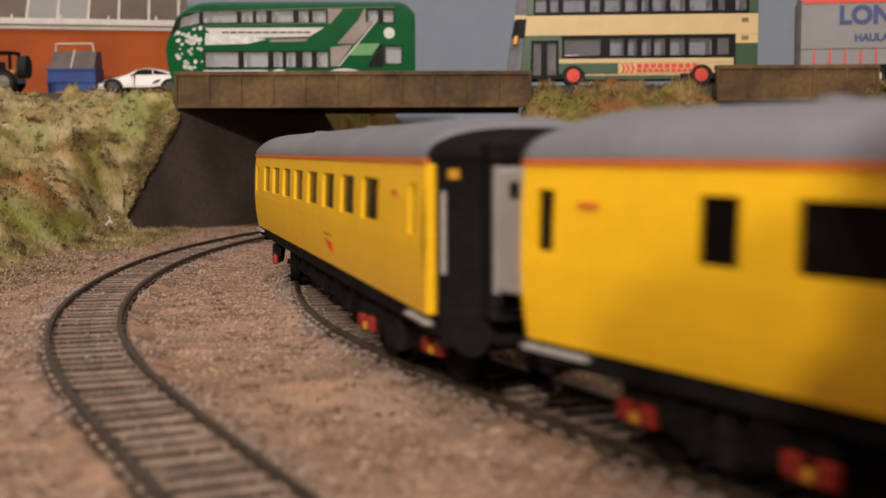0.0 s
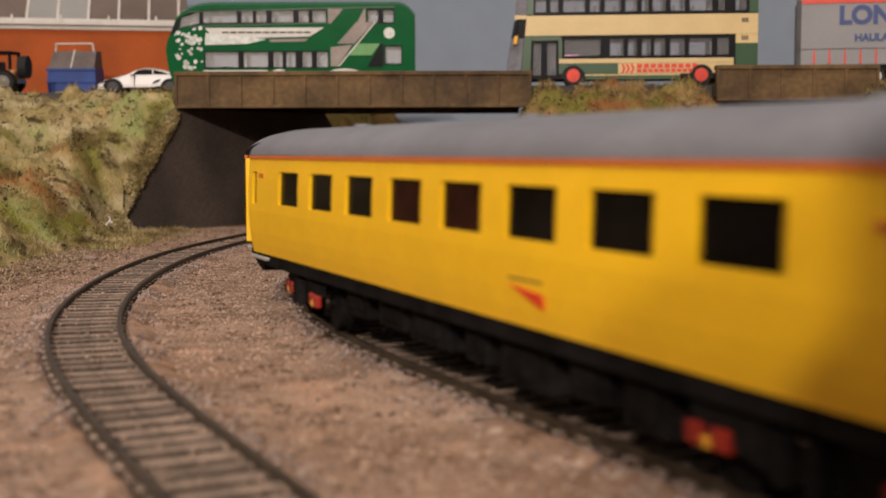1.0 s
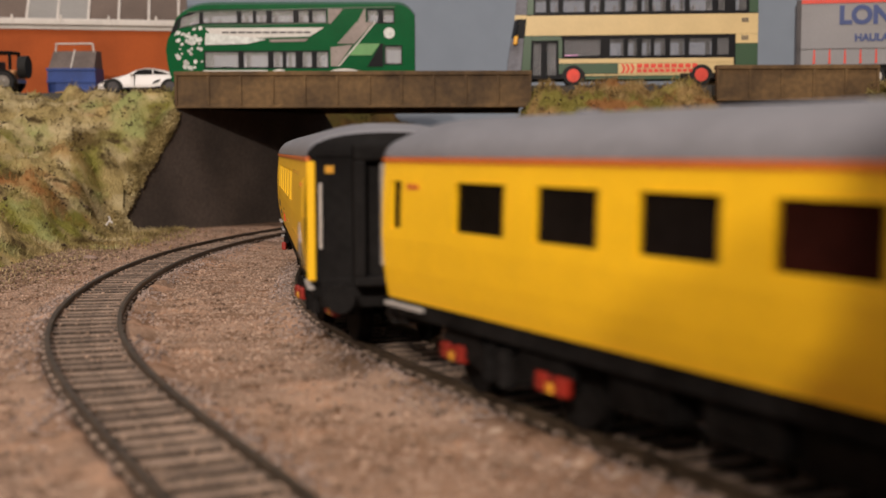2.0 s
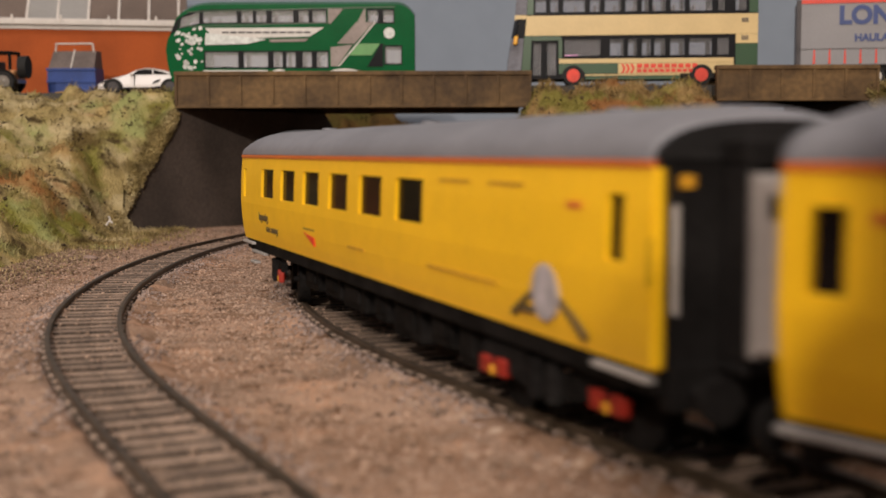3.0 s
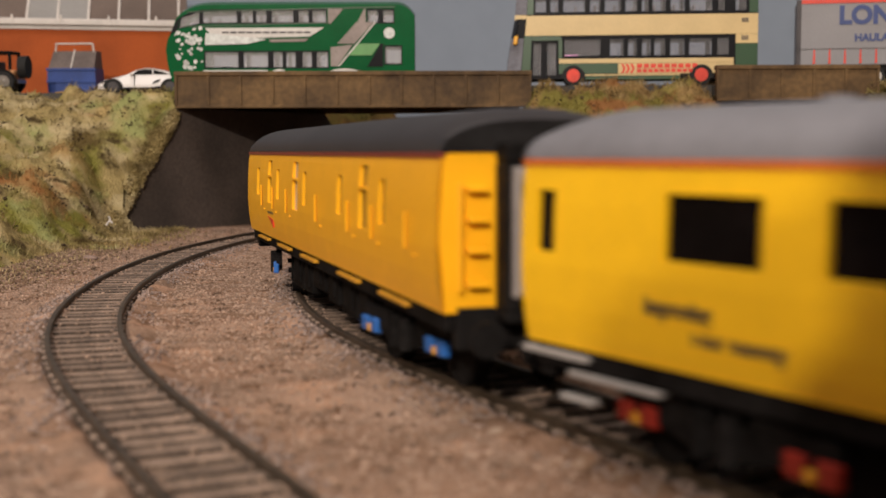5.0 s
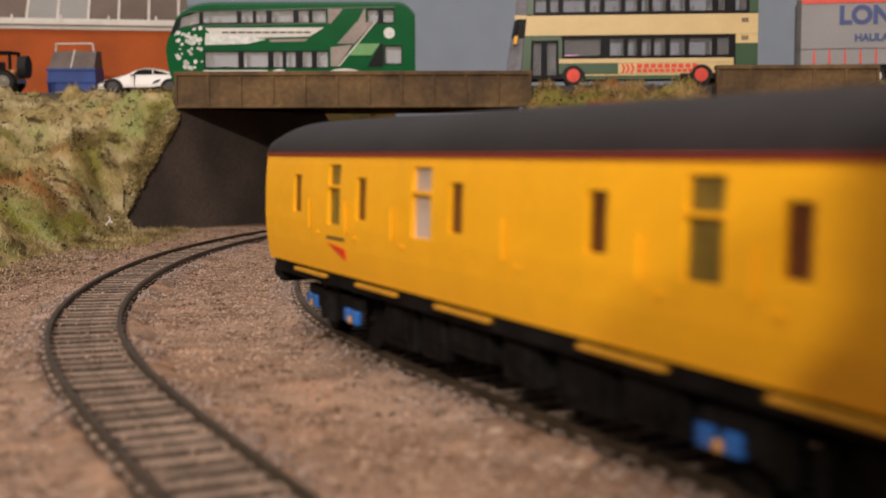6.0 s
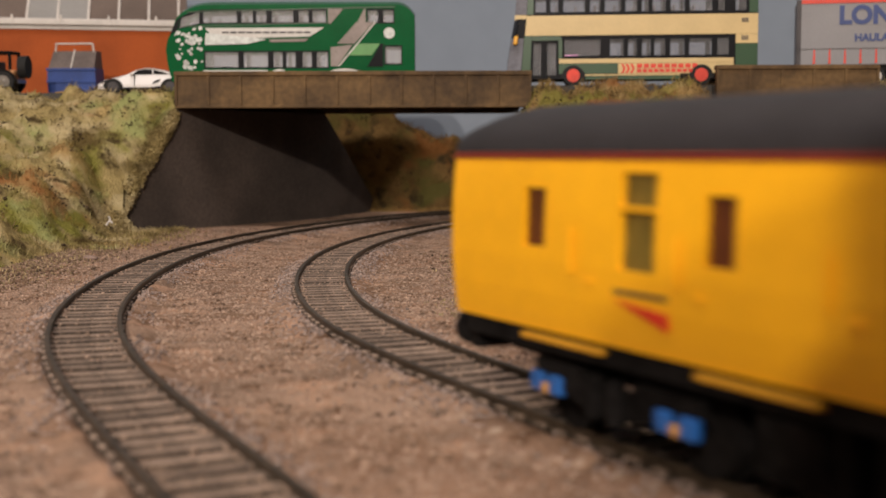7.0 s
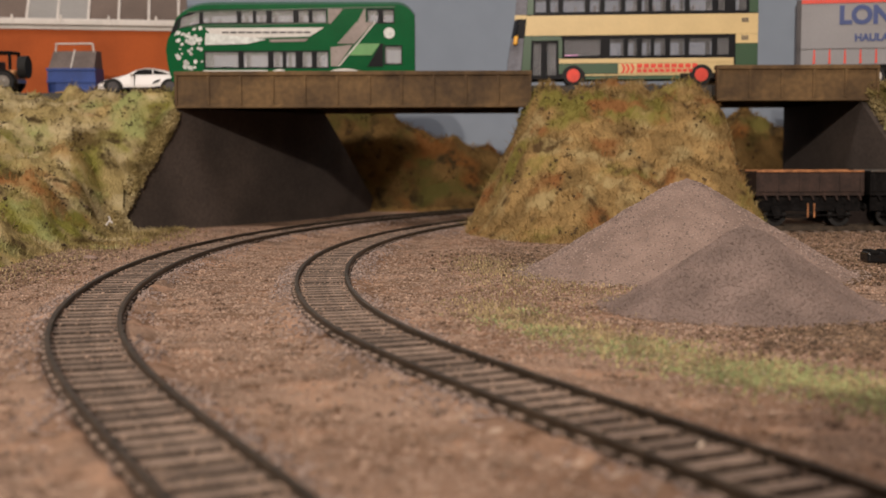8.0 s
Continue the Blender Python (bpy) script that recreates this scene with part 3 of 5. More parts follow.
def gangway(parent, L, sgn, door_mat, front_mat):
    """The corridor connection on a coach end."""
    x = sgn * L / 2
    a, b = sorted((x, x + sgn * 0.0062))
    g = part("gangway", box(bmesh.new(), a, b, -0.0085, 0.0085, 0.0405, 0.0440, 0.0007), front_mat, parent, "moulded corridor connection")
    for q in (-1, 1):
        part("gangway_post", box(bmesh.new(), a, b, min(q * 0.0060, q * 0.0085), max(q * 0.0060, q * 0.0085), 0.0168, 0.0407, 0.0005), front_mat, g)
    part("gangway_sill", box(bmesh.new(), a, b, -0.0085, 0.0085, 0.0150, 0.0170, 0.0005), front_mat, g)
    c, d = sorted((x, x + sgn * 0.0032))
    part("gangway_door", box(bmesh.new(), c, d, -0.0062, 0.0062, 0.0165, 0.0410, 0.0004), door_mat, g, "plain gangway door")


def coach(name, L, half, zb, zc, crown, paint, roof, openings, glass, label, wing, hub, base, end_mat, white_ends):
    top = tagged(empty(name), label, "railway coach", group="coaches of the train")
    for sgn in (-1, 1):
        ops = openings if sgn < 0 else [(-b, -a, c, d) for a, b, c, d in openings]
        s = part("body_side", side_panel(L, zb, zc, ops, sgn), paint, top, smooth=False)
        for k, o in enumerate(ops):
            part("window", pane(o, sgn), glass[k], s)
        part("cantrail_stripe", prism_strip(L, zc, sgn), ORANGE if name == "yellow_coach" else MAROON, top, "thin painted stripe below the roof")
    part("roof", roof_bm(L + 0.0006, zc + 0.0006, crown), [roof, BLACK], top, smooth=True)
    ws = coach_profile((zb, (zb + zc) / 2, zc))
    zm = (zb + zc) / 2
    for sgn in (-1, 1):
        bm = bmesh.new()
        out = [(-ws[0], zb), (ws[0], zb), (ws[1], zm), (ws[2], zc), (ws[2] * 0.6, (zc * 2 + crown) / 3), (0, zc + (crown - zc) * 0.62), (-ws[2] * 0.6, (zc * 2 + crown) / 3), (-ws[2], zc), (-ws[1], zm)]
        x = sgn * L / 2
        a = [bm.verts.new((x - sgn * 0.0002, y * 0.985, z)) for y, z in out]
        b = [bm.verts.new((x - sgn * 0.0016, y * 0.985, z)) for y, z in out]
        bm.faces.new(a)
        bm.faces.new(b[::-1])
        for i in range(len(a)):
            bm.faces.new((a[i], b[i], b[(i + 1) % len(a)], a[(i + 1) % len(a)]))
        bmesh.ops.recalc_face_normals(bm, faces=bm.faces[:])
        part("coach_end", bm, end_mat if sgn > 0 else white_ends[1], top)
        if sgn > 0 or name == "parcels_van":
            gangway(top, L, sgn, BLACK, BLACK)
        else:
            cover = 0.0102 if not white_ends[0] else 0.0050
            bm = box(bmesh.new(), -L / 2 - cover, -L / 2, -0.0160, 0.0160, 0.0210, 0.0398, 0.0006)
            box(bm, -L / 2 - cover - 0.0004, -L / 2 - cover + 0.0004, -0.0163, 0.0163, 0.0206, 0.0402, 0.0002)
            g = part("gangway_cover", bm, white_ends[1], top, "plain corridor connection cover")
            part("cover_notice", box(bmesh.new(), -L / 2 - cover * 0.6, -L / 2 - cover * 0.36, -0.0162, -0.0159, 0.0355, 0.0380), CHASSIS, g)
        coupling(top, sgn * (L / 2 - 0.004), sgn)
        for q in (-1, 1):
            bm = tube(bmesh.new(), (sgn * L / 2, q * 0.0115, 0.0125), (sgn * (L / 2 + 0.005), q * 0.0115, 0.0125), 0.0011, 10)
            tube(bm, (sgn * (L / 2 + 0.005), q * 0.0115, 0.0125), (sgn * (L / 2 + 0.0062), q * 0.0115, 0.0125), 0.0030, 16)
            part("buffer", bm, BLACK, top)
        part("buffer_beam", box(bmesh.new(), min(sgn * L / 2, sgn * (L / 2 - 0.003)), max(sgn * L / 2, sgn * (L / 2 - 0.003)), -0.0150, 0.0150, 0.0100, zb + 0.001, 0.0004), BLACK, top)
    if name == "parcels_van":
        for z in (0.0205, 0.0260, 0.0310, 0.0360):
            part("end_step", box(bmesh.new(), L / 2, L / 2 + 0.0022, -0.0135, -0.0100, z, z + 0.0007, 0.0002), paint, top)
        part("end_handrail", tube(bmesh.new(), (L / 2 + 0.0016, -0.0148, 0.0200), (L / 2 + 0.0016, -0.0148, 0.0375), 0.0004, 8), paint, top)
        for x in (-0.083, -0.0595, -0.034, 0.012, 0.050, 0.073, 0.100):
            for q in (-1, 1):
                y = coach_profile((0.029,))[0]
                part("door_handrail", tube(bmesh.new(), (x, q * (y + 0.0005), 0.0255), (x, q * (y + 0.0005), 0.0320), 0.00025, 6), paint, top)
                part("door_hinge", box(bmesh.new(), x + 0.003, x + 0.0048, min(q * (y - 0.0003), q * (y + 0.0003)), max(q * (y - 0.0003), q * (y + 0.0003)), 0.0245, 0.0249), paint, top)
    else:
        for x in (-0.0900, 0.0, 0.0900):
            bm = tube(bmesh.new(), (x, 0, crown - 0.0004), (x, 0, crown + 0.0006), 0.0022, 14)
            part("roof_vent", bm, roof, top)
        part("end_handrail", tube(bmesh.new(), (L / 2 + 0.0008, -0.0150, 0.0225), (L / 2 + 0.0008, -0.0150, 0.0360), 0.00028, 8), WHITE, top, "white end handrail")
        for q in (-1, 1):
            part("end_corner", box(bmesh.new(), L / 2 - 0.0010, L / 2 + 0.0001, min(q * 0.0160, q * 0.0178), max(q * 0.0160, q * 0.0178), zb + 0.0004, zc - 0.0004, 0.0003), paint, top)
        part("end_notice", box(bmesh.new(), L / 2 - 0.0001, L / 2 + 0.0004, -0.0140, -0.0122, 0.0380, 0.0396), BOX_YELLOW, top, "small yellow end notice")
    part("floor_pan", box(bmesh.new(), -L / 2 + 0.001, L / 2 - 0.001, -0.0158, 0.0158, zb - 0.0005, zb + 0.0010), CHASSIS, top)
    for sgn in (-1, 1):
        part("solebar", box(bmesh.new(), -L / 2 + 0.0015, L / 2 - 0.0015, min(sgn * 0.0148, sgn * 0.0166), max(sgn * 0.0148, sgn * 0.0166), zb - 0.0032, zb + 0.0002, 0.0003), CHASSIS, top)
    rng = random.Random(int(half * 9e5))
    x = -half + base / 2 + 0.012
    while x < half - base / 2 - 0.018:
        w = rng.uniform(0.009, 0.021)
        z0 = rng.uniform(0.0035, 0.0062)
        bm = box(bmesh.new(), x, x + w, -0.0138, 0.0138, z0, zb - 0.0020, 0.0007)
        box(bm, x + w * 0.2, x + w * 0.8, -0.0144, 0.0144, z0 + 0.0018, zb - 0.0045, 0.0004)
        part("equipment_box", bm, CHASSIS, top)
        x += w + rng.uniform(0.002, 0.008)
    part("interior_core", box(bmesh.new(), -L / 2 + 0.004, L / 2 - 0.004, -0.0145, 0.0145, zb + 0.0012, zc - 0.001), BLACK, top)
    bogies = [bogie(top, half, base, wing, hub), bogie(top, -half, base, wing, hub)]
    return top, bogies


def prism_strip(L, zc, sgn):
    w = coach_profile((zc,))[0]
    return box(bmesh.new(), -L / 2, L / 2, min(sgn * (w - 0.0006), sgn * (w + 0.00035)), max(sgn * (w - 0.0006), sgn * (w + 0.00035)), zc - 0.0004, zc + 0.0005, 0.0001)


def badge(parent, x, z, sgn, w=0.0115):
    """Red double arrow badge with a dark line of unreadable writing above it."""
    y = coach_profile((z,))[0]
    ya, yb = sorted((sgn * (y - 0.0002), sgn * (y + 0.0002)))
    bm = prism(bmesh.new(), [(x - w / 2, z + 0.0012), (x + w / 2, z + 0.0004), (x + w / 2, z - 0.0018), (x + w * 0.1, z - 0.0006)], ya, yb)
    part("red_badge", bm, RED, parent, "small red painted arrow badge")
    part("badge_writing", box(bmesh.new(), x - w / 2, x + w / 2, ya, yb, z + 0.0020, z + 0.0027), LETTER, parent)


STEP_GREY = mat("pale_grey_step", (0.36, 0.34, 0.33), 0.5, var=0.1, bump=0.02)


def footboards(parent, x, zb):
    """The lower pale step bars that hang beside a bogie."""
    for sgn in (-1, 1):
        a, b = sorted((sgn * 0.0152, sgn * 0.0172))
        for x0, x1, z in ((x - 0.010, x + 0.009, zb - 0.0040), (x - 0.012, x - 0.005, zb - 0.0075)):
            part("lower_step", box(bmesh.new(), x0, x1, a, b, z, z + 0.0008, 0.0002), STEP_GREY, parent, "pale lower step bar")


def steps(parent, xs, zb, material, w=0.020):
    for x in xs:
        for sgn in (-1, 1):
            a, b = sorted((sgn * 0.0160, sgn * 0.0178))
            part("footstep", box(bmesh.new(), x - w / 2, x + w / 2, a, b, zb - 0.0016, zb - 0.0008, 0.0002), material, parent, "painted footstep below the door")


ZB, ZC, CROWN = 0.0153, 0.0409, 0.0486
PITCH, W2 = 0.02615, 0.0084
eight = [(-0.0948 + 0.0258 * i - W2, -0.0948 + 0.0258 * i + W2, 0.0290, 0.0373) for i in range(8)]
six = [(-0.0926 + PITCH * i - W2, -0.0926 + PITCH * i + W2, 0.0290, 0.0373) for i in range(6)]
doors = [(-0.1284, -0.1240, 0.0285, 0.0371), (0.1205, 0.1252, 0.0285, 0.0371)]
GB = [COACH_GLASS] * 3 + [MAROON_GLASS] * 2 + [COACH_GLASS] * 3
GC = [COACH_GLASS] * 2 + [COACH_GLASS] + [MAROON_GLASS] * 2 + [COACH_GLASS]
A_OPEN = [(-0.0948, -0.0875, 0.0290, 0.0373)] + [(-0.0790 + PITCH * i, -0.0626 + PITCH * i, 0.0290, 0.0373) for i in range(7)]

lead_coach, lead_bogies = coach("yellow_coach", 0.264, 0.0933, ZB, ZC, CROWN, YELLOW, ROOF, doors + A_OPEN, [COACH_GLASS] * 12, "bright yellow passenger coach with grey roof and dark windows", AXLE_RED, BOX_YELLOW, 0.034, BLACK, (None, PALE_GREY))
mid_coach, mid_bogies = coach("yellow_coach", 0.264, 0.0933, ZB, ZC, CROWN, YELLOW, ROOF, doors + eight, [COACH_GLASS] * 2 + GB, "bright yellow coach with eight dark windows and grey roof", AXLE_RED, BOX_YELLOW, 0.034, BLACK, (BLACK, PALE_GREY))
test_coach, test_bogies = coach("yellow_coach", 0.264, 0.0933, ZB, ZC, CROWN, YELLOW, ROOF, doors + six, [COACH_GLASS] * 2 + GC, "bright yellow test coach with six windows and blank panels", AXLE_RED, BOX_YELLOW, 0.034, BLACK, (BLACK, PALE_GREY))
VAN_Z = 0.0162
n, wd = (0.0286, 0.0372), (0.0268, 0.0397)
van_open = [(c - w / 2, c + w / 2, *h) for c, w, h in ((-0.0936, 0.0060, n), (-0.0683, 0.0078, wd), (-0.0520, 0.0058, n), (-0.0213, 0.0086, wd), (-0.0066, 0.0056, n), (0.0388, 0.0054, n), (0.0630, 0.0078, wd), (0.0797, 0.0052, n))]
DARKBROWN = mat("dark_brown_glass", (0.10, 0.026, 0.008), 0.3, var=0.2, bump=0)
van_glass = [DARKBROWN, OLIVE_GLASS, DARKBROWN, PALE_GLASS, DARKBROWN, DARKBROWN, OLIVE_GLASS, DARKBROWN]
van, van_bogies = coach("parcels_van", 0.238, 0.079, VAN_Z, 0.0418, 0.0500, AMBER, ROOF_DARK, van_open, van_glass, "amber yellow parcels van with charcoal roof and blue axle covers", BLUE, BOX_YELLOW, 0.033, AMBER, (AMBER, AMBER))

for c in (-0.0683, -0.0213, 0.0630):
    y = coach_profile((0.0352,))[0]
    part("window_bar", box(bmesh.new(), c - 0.0042, c + 0.0042, -(y + 0.0001), -(y - 0.0009), 0.0347, 0.0353), AMBER, van)
badge(mid_coach, 0.0326, 0.0206, -1)
badge(test_coach, -0.043, 0.0206, -1)
badge(van, -0.0675, 0.0216, -1)
for c in (lead_coach, mid_coach, test_coach):
    steps(c, (-0.125, 0.123), ZB, STEP_GREY, 0.015)

steps(van, (-0.0875, -0.0465, -0.0063, 0.0436, 0.085), VAN_Z, BOX_YELLOW, 0.021)


EMBLEM_GREY = mat("lavender_grey_print", (0.40, 0.37, 0.40), 0.5, var=0.25, scale=260, bump=0.02)
FAINT_LETTER = mat("faint_brown_lettering", (0.58, 0.31, 0.02), 0.5, var=0.1, bump=0)


def dome_sign(parent):
    """Grey dome emblem with dark legs on the test coach."""
    y = coach_profile((0.022,))[0]
    bm = bmesh.new()
    out = [(0.1015 + 0.0045 * math.cos(a), 0.0222 + 0.0042 * math.sin(a)) for a in (2 * math.pi * i / 20 for i in range(20))]
    prism(bm, out, -(y - 0.0004), -(y + 0.0003))
    part("dome_emblem", bm, EMBLEM_GREY, parent, "grey white round emblem")
    for x0, z0, x1, z1 in ((0.0965, 0.0215, 0.0895, 0.0178), (0.1065, 0.0215, 0.1145, 0.0172), (0.0970, 0.0190, 0.0915, 0.0190)):
        d = Vector((x1 - x0, 0, z1 - z0))
        m = pose((x0 + x1) / 2, -(y - 0.0001), (z0 + z1) / 2) @ Matrix.Rotation(math.atan2(-d.z, d.x), 4, "Y")
        part("emblem_leg", box(bmesh.new(), -d.length / 2, d.length / 2, -0.0004, 0.0003, -0.0005, 0.0005, 0, m), LETTER, parent, "dark line beside the emblem")
    for x0, x1, z in ((0.049, 0.083, 0.0216), (0.0555, 0.0705, 0.0375), (0.079, 0.093, 0.0375), (-0.006, 0.007, 0.0212)):
        y2 = coach_profile((z,))[0]
        part("panel_writing", box(bmesh.new(), x0, x1, -(y2 + 0.00015), -(y2 - 0.0002), z - 0.0003, z + 0.0003), FAINT_LETTER, parent)


dome_sign(test_coach)
footboards(test_coach, -0.112, ZB)
UPRIGHT = Matrix.Rotation(radians(90), 4, "X")
for words, x, z in (("Improving", -0.1045, 0.0222), ("Your Railway", -0.0965, 0.0192)):
    y = coach_profile((z,))[0]
    text_part("slogan", words, 0.0030, LETTER, test_coach, pose(x, -(y + 0.0001), z) @ UPRIGHT, "dark slogan lettering")
for c, x, z in ((mid_coach, 0.110, 0.0352), (test_coach, 0.111, 0.0352), (lead_coach, -0.116, 0.0352), (mid_coach, -0.119, 0.0362)):
    y = coach_profile((z,))[0]
    part("red_label", box(bmesh.new(), x - 0.0022, x + 0.0022, -(y + 0.0002), -(y - 0.0002), z - 0.0005, z + 0.0005), ORANGE, c, "small orange label by the door")

# ---- motions ----
SPEED = 0.1144
TRAIN = [
    (lead_coach, lead_bogies, 0.3690, 0.0933),
    (mid_coach, mid_bogies, 0.0833, 0.0933),
    (test_coach, test_bogies, -0.2027, 0.0933),
    (van, van_bogies, -0.4726, 0.079),
]


def motions():
    for thing, bogies, s0, half in TRAIN:
        rows, turns = [], ([], [])
        for i in range(33):
            t = i * 0.25
            s = s0 + SPEED * t + 0.0042 * max(0.0, t - 6.6)  # picks up a little at the end
            ax, ay, ah = on_line(s - half)
            bx, by, bh = on_line(s + half)
            h = math.atan2(by - ay, bx - ax)
            rows.append((t, pose((ax + bx) / 2, (ay + by) / 2, RAIL_TOP, 0, 0, math.degrees(h))))
            for k, (sg, hh) in enumerate(((1, bh), (-1, ah))):
                d = math.degrees((hh - h + math.pi) % (2 * math.pi) - math.pi)
                turns[k].append((t, pose(sg * half, 0, 0, 0, 0, d)))
        walk(thing, rows)
        for b, r in zip(bogies, turns):
            walk(b, r)


# ---- road vehicles, building and clutter ----
GREEN = mat("bus_green_paint", (0.004, 0.098, 0.030), 0.12, var=0.08, bump=0.01, spec=0.4, coat=0.15)
PALE_GREEN = mat("bus_pale_green_paint", (0.11, 0.30, 0.09), 0.25, var=0.06, bump=0.01)
DARK_GREEN = mat("dark_green_paint", (0.014, 0.058, 0.016), 0.35, var=0.08, bump=0.01)
CREAM = mat("cream_paint", (0.63, 0.465, 0.215), 0.4, var=0.04, bump=0.01)
DARK_TRIM = mat("dark_window_band", (0.018, 0.018, 0.020), 0.25, var=0.1, bump=0.01)
PANE = glass_mat("clear_toy_pane", (0.93, 0.92, 0.92), 0.06)
PANE.node_tree.nodes["Principled BSDF"].inputs["Transmission Weight"].default_value = 0.86
PANE.node_tree.nodes["Principled BSDF"].inputs["IOR"].default_value = 1.45
PANE_DARK = glass_mat("smoked_toy_pane", (0.82, 0.81, 0.83), 0.06)
PANE_DARK.node_tree.nodes["Principled BSDF"].inputs["Transmission Weight"].default_value = 0.93
PANE_FRONT = mat("tinted_windscreen", (0.20, 0.20, 0.23), 0.08, var=0.2, scale=60, bump=0, spec=0.6)
dull_reflection(DARK_TRIM, 1.15)
SEAT = mat("grey_seat_plastic", (0.07, 0.062, 0.066), 0.6, var=0.2, bump=0.05)
FLOOR_IN = mat("pale_interior_plastic", (0.45, 0.42, 0.40), 0.6, var=0.1, bump=0.02)
STAIR = mat("pinkish_stair_glass", (0.33, 0.28, 0.26), 0.12, var=0.15, bump=0.0, spec=0.6)
AD_WHITE = mat("white_advert_film", (0.58, 0.55, 0.52), 0.35, var=0.08, bump=0.01)
SILVER = mat("silver_print", (0.60, 0.62, 0.60), 0.3, var=0.12, scale=300, bump=0.01)
TYRE = mat("black_rubber", (0.015, 0.014, 0.014), 0.8, var=0.2, bump=0.1)
CARWHITE = mat("white_car_paint", (0.80, 0.76, 0.74), 0.2, var=0.03, bump=0.0, coat=0.5)
AMBERLENS = mat("amber_mirror_paint", (0.85, 0.42, 0.03), 0.35, var=0.05, bump=0)
SKIP_BLUE = mat("blue_skip_paint", (0.025, 0.06, 0.24), 0.5, var=0.15, bump=0.05)
SKIP_GREY = mat("grey_skip_sheet", (0.13, 0.10, 0.09), 0.6, var=0.2, bump=0.1)
TAN = mat("tan_car_paint", (0.55, 0.27, 0.12), 0.4, var=0.06, bump=0.02)
TRAILER = mat("pale_grey_curtain", (0.26, 0.25, 0.262), 0.5, var=0.06, scale=30, bump=0.03)
NAVY = mat("navy_lettering", (0.035, 0.06, 0.20), 0.5, var=0.05, bump=0)
RUST = mat("rust_brown_wagon", (0.036, 0.019, 0.014), 0.75, var=0.35, scale=120, bump=0.15)
RUST_EDGE = mat("bare_rust_rim", (0.36, 0.15, 0.06), 0.75, var=0.3, scale=200, bump=0.1)
ROOF_SHEET = mat("grey_brown_roof_sheet", (0.145, 0.108, 0.09), 0.7, var=0.15, scale=20, bump=0.05)
ROOF_LIGHT = mat("pale_roof_light_sheet", (0.28, 0.27, 0.26), 0.45, var=0.1, scale=20, bump=0.03)


def holed(bm, L, y, z0, z1, holes, depth):
    """A flat side wall in x and z at y with openings cut through and reveals to y + depth."""
    xs = sorted({0.0, L, *(L * i / 60 for i in range(1, 10)), *(L * i / 60 for i in range(54, 60)), *(v for o in holes for v in o[:2])})
    zs = sorted({z0, z1, *(v for o in holes for v in o[2:4])})
    g = {}

    def v(i, j, d=0.0):
        if (i, j, d) not in g:
            g[i, j, d] = bm.verts.new((xs[i], y + d, zs[j]))
        return g[i, j, d]

    def hole(i, j):
        if not (0 <= i < len(xs) - 1 and 0 <= j < len(zs) - 1):
            return False
        x, z = (xs[i] + xs[i + 1]) / 2, (zs[j] + zs[j + 1]) / 2
        return any(a < x < b and c < z < d for a, b, c, d in holes)

    for i in range(len(xs) - 1):
        for j in range(len(zs) - 1):
            if not hole(i, j):
                bm.faces.new((v(i, j), v(i + 1, j), v(i + 1, j + 1), v(i, j + 1)))
                continue
            for a, b, ok in (((i, j), (i, j + 1), hole(i - 1, j)), ((i + 1, j), (i + 1, j + 1), hole(i + 1, j)), ((i, j), (i + 1, j), hole(i, j - 1)), ((i, j + 1), (i + 1, j + 1), hole(i, j + 1))):
                if not ok:
                    bm.faces.new((v(*a), v(*b), v(*b, depth), v(*a, depth)))
    return bm


def wheel(parent, x, y, z, r, hub, w=0.0035, name="wheel"):
    bm = tube(bmesh.new(), (x, y, z), (x, y + w, z), r, 24)
    wh = part(name, bm, TYRE, parent)
    bm = tube(bmesh.new(), (x, y - 0.0003, z), (x, y + 0.0008, z), r * 0.66, 20)
    tube(bm, (x, y - 0.0008, z), (x, y, z), r * 0.26, 12)
    part("hub", bm, hub, wh, "bright wheel hub")


def seats(parent, x0, x1, z, depth, n, h=0.0085):
    for i in range(n):
        x = x0 + (x1 - x0) * (i + 0.5) / n
        for y in (0.003, depth - 0.0125):
            bm = box(bmesh.new(), x, x + 0.0014, y, y + 0.0095, z, z + h, 0.0004)
            box(bm, x - 0.0045, x, y, y + 0.0095, z + 0.002, z + 0.0036, 0.0004)
            part("seat", bm, SEAT, parent)


def rounded_end(bm, z0, z1, depth, x_of):
    """A bulging vehicle end: x_of(k) gives how far it stands at height share k."""
    rows = []
    for j in range(13):
        k = j / 12
        z = z0 + (z1 - z0) * k
        row = []
        for i in range(9):
            u = i / 8 * 2 - 1
            row.append(bm.verts.new((x_of(k) + 0.0035 * abs(u) ** 3, depth * (i / 8), z)))
        rows.append(row)
    for j in range(12):
        for i in range(8):
            bm.faces.new((rows[j][i], rows[j + 1][i], rows[j + 1][i + 1], rows[j][i + 1]))
    return bm


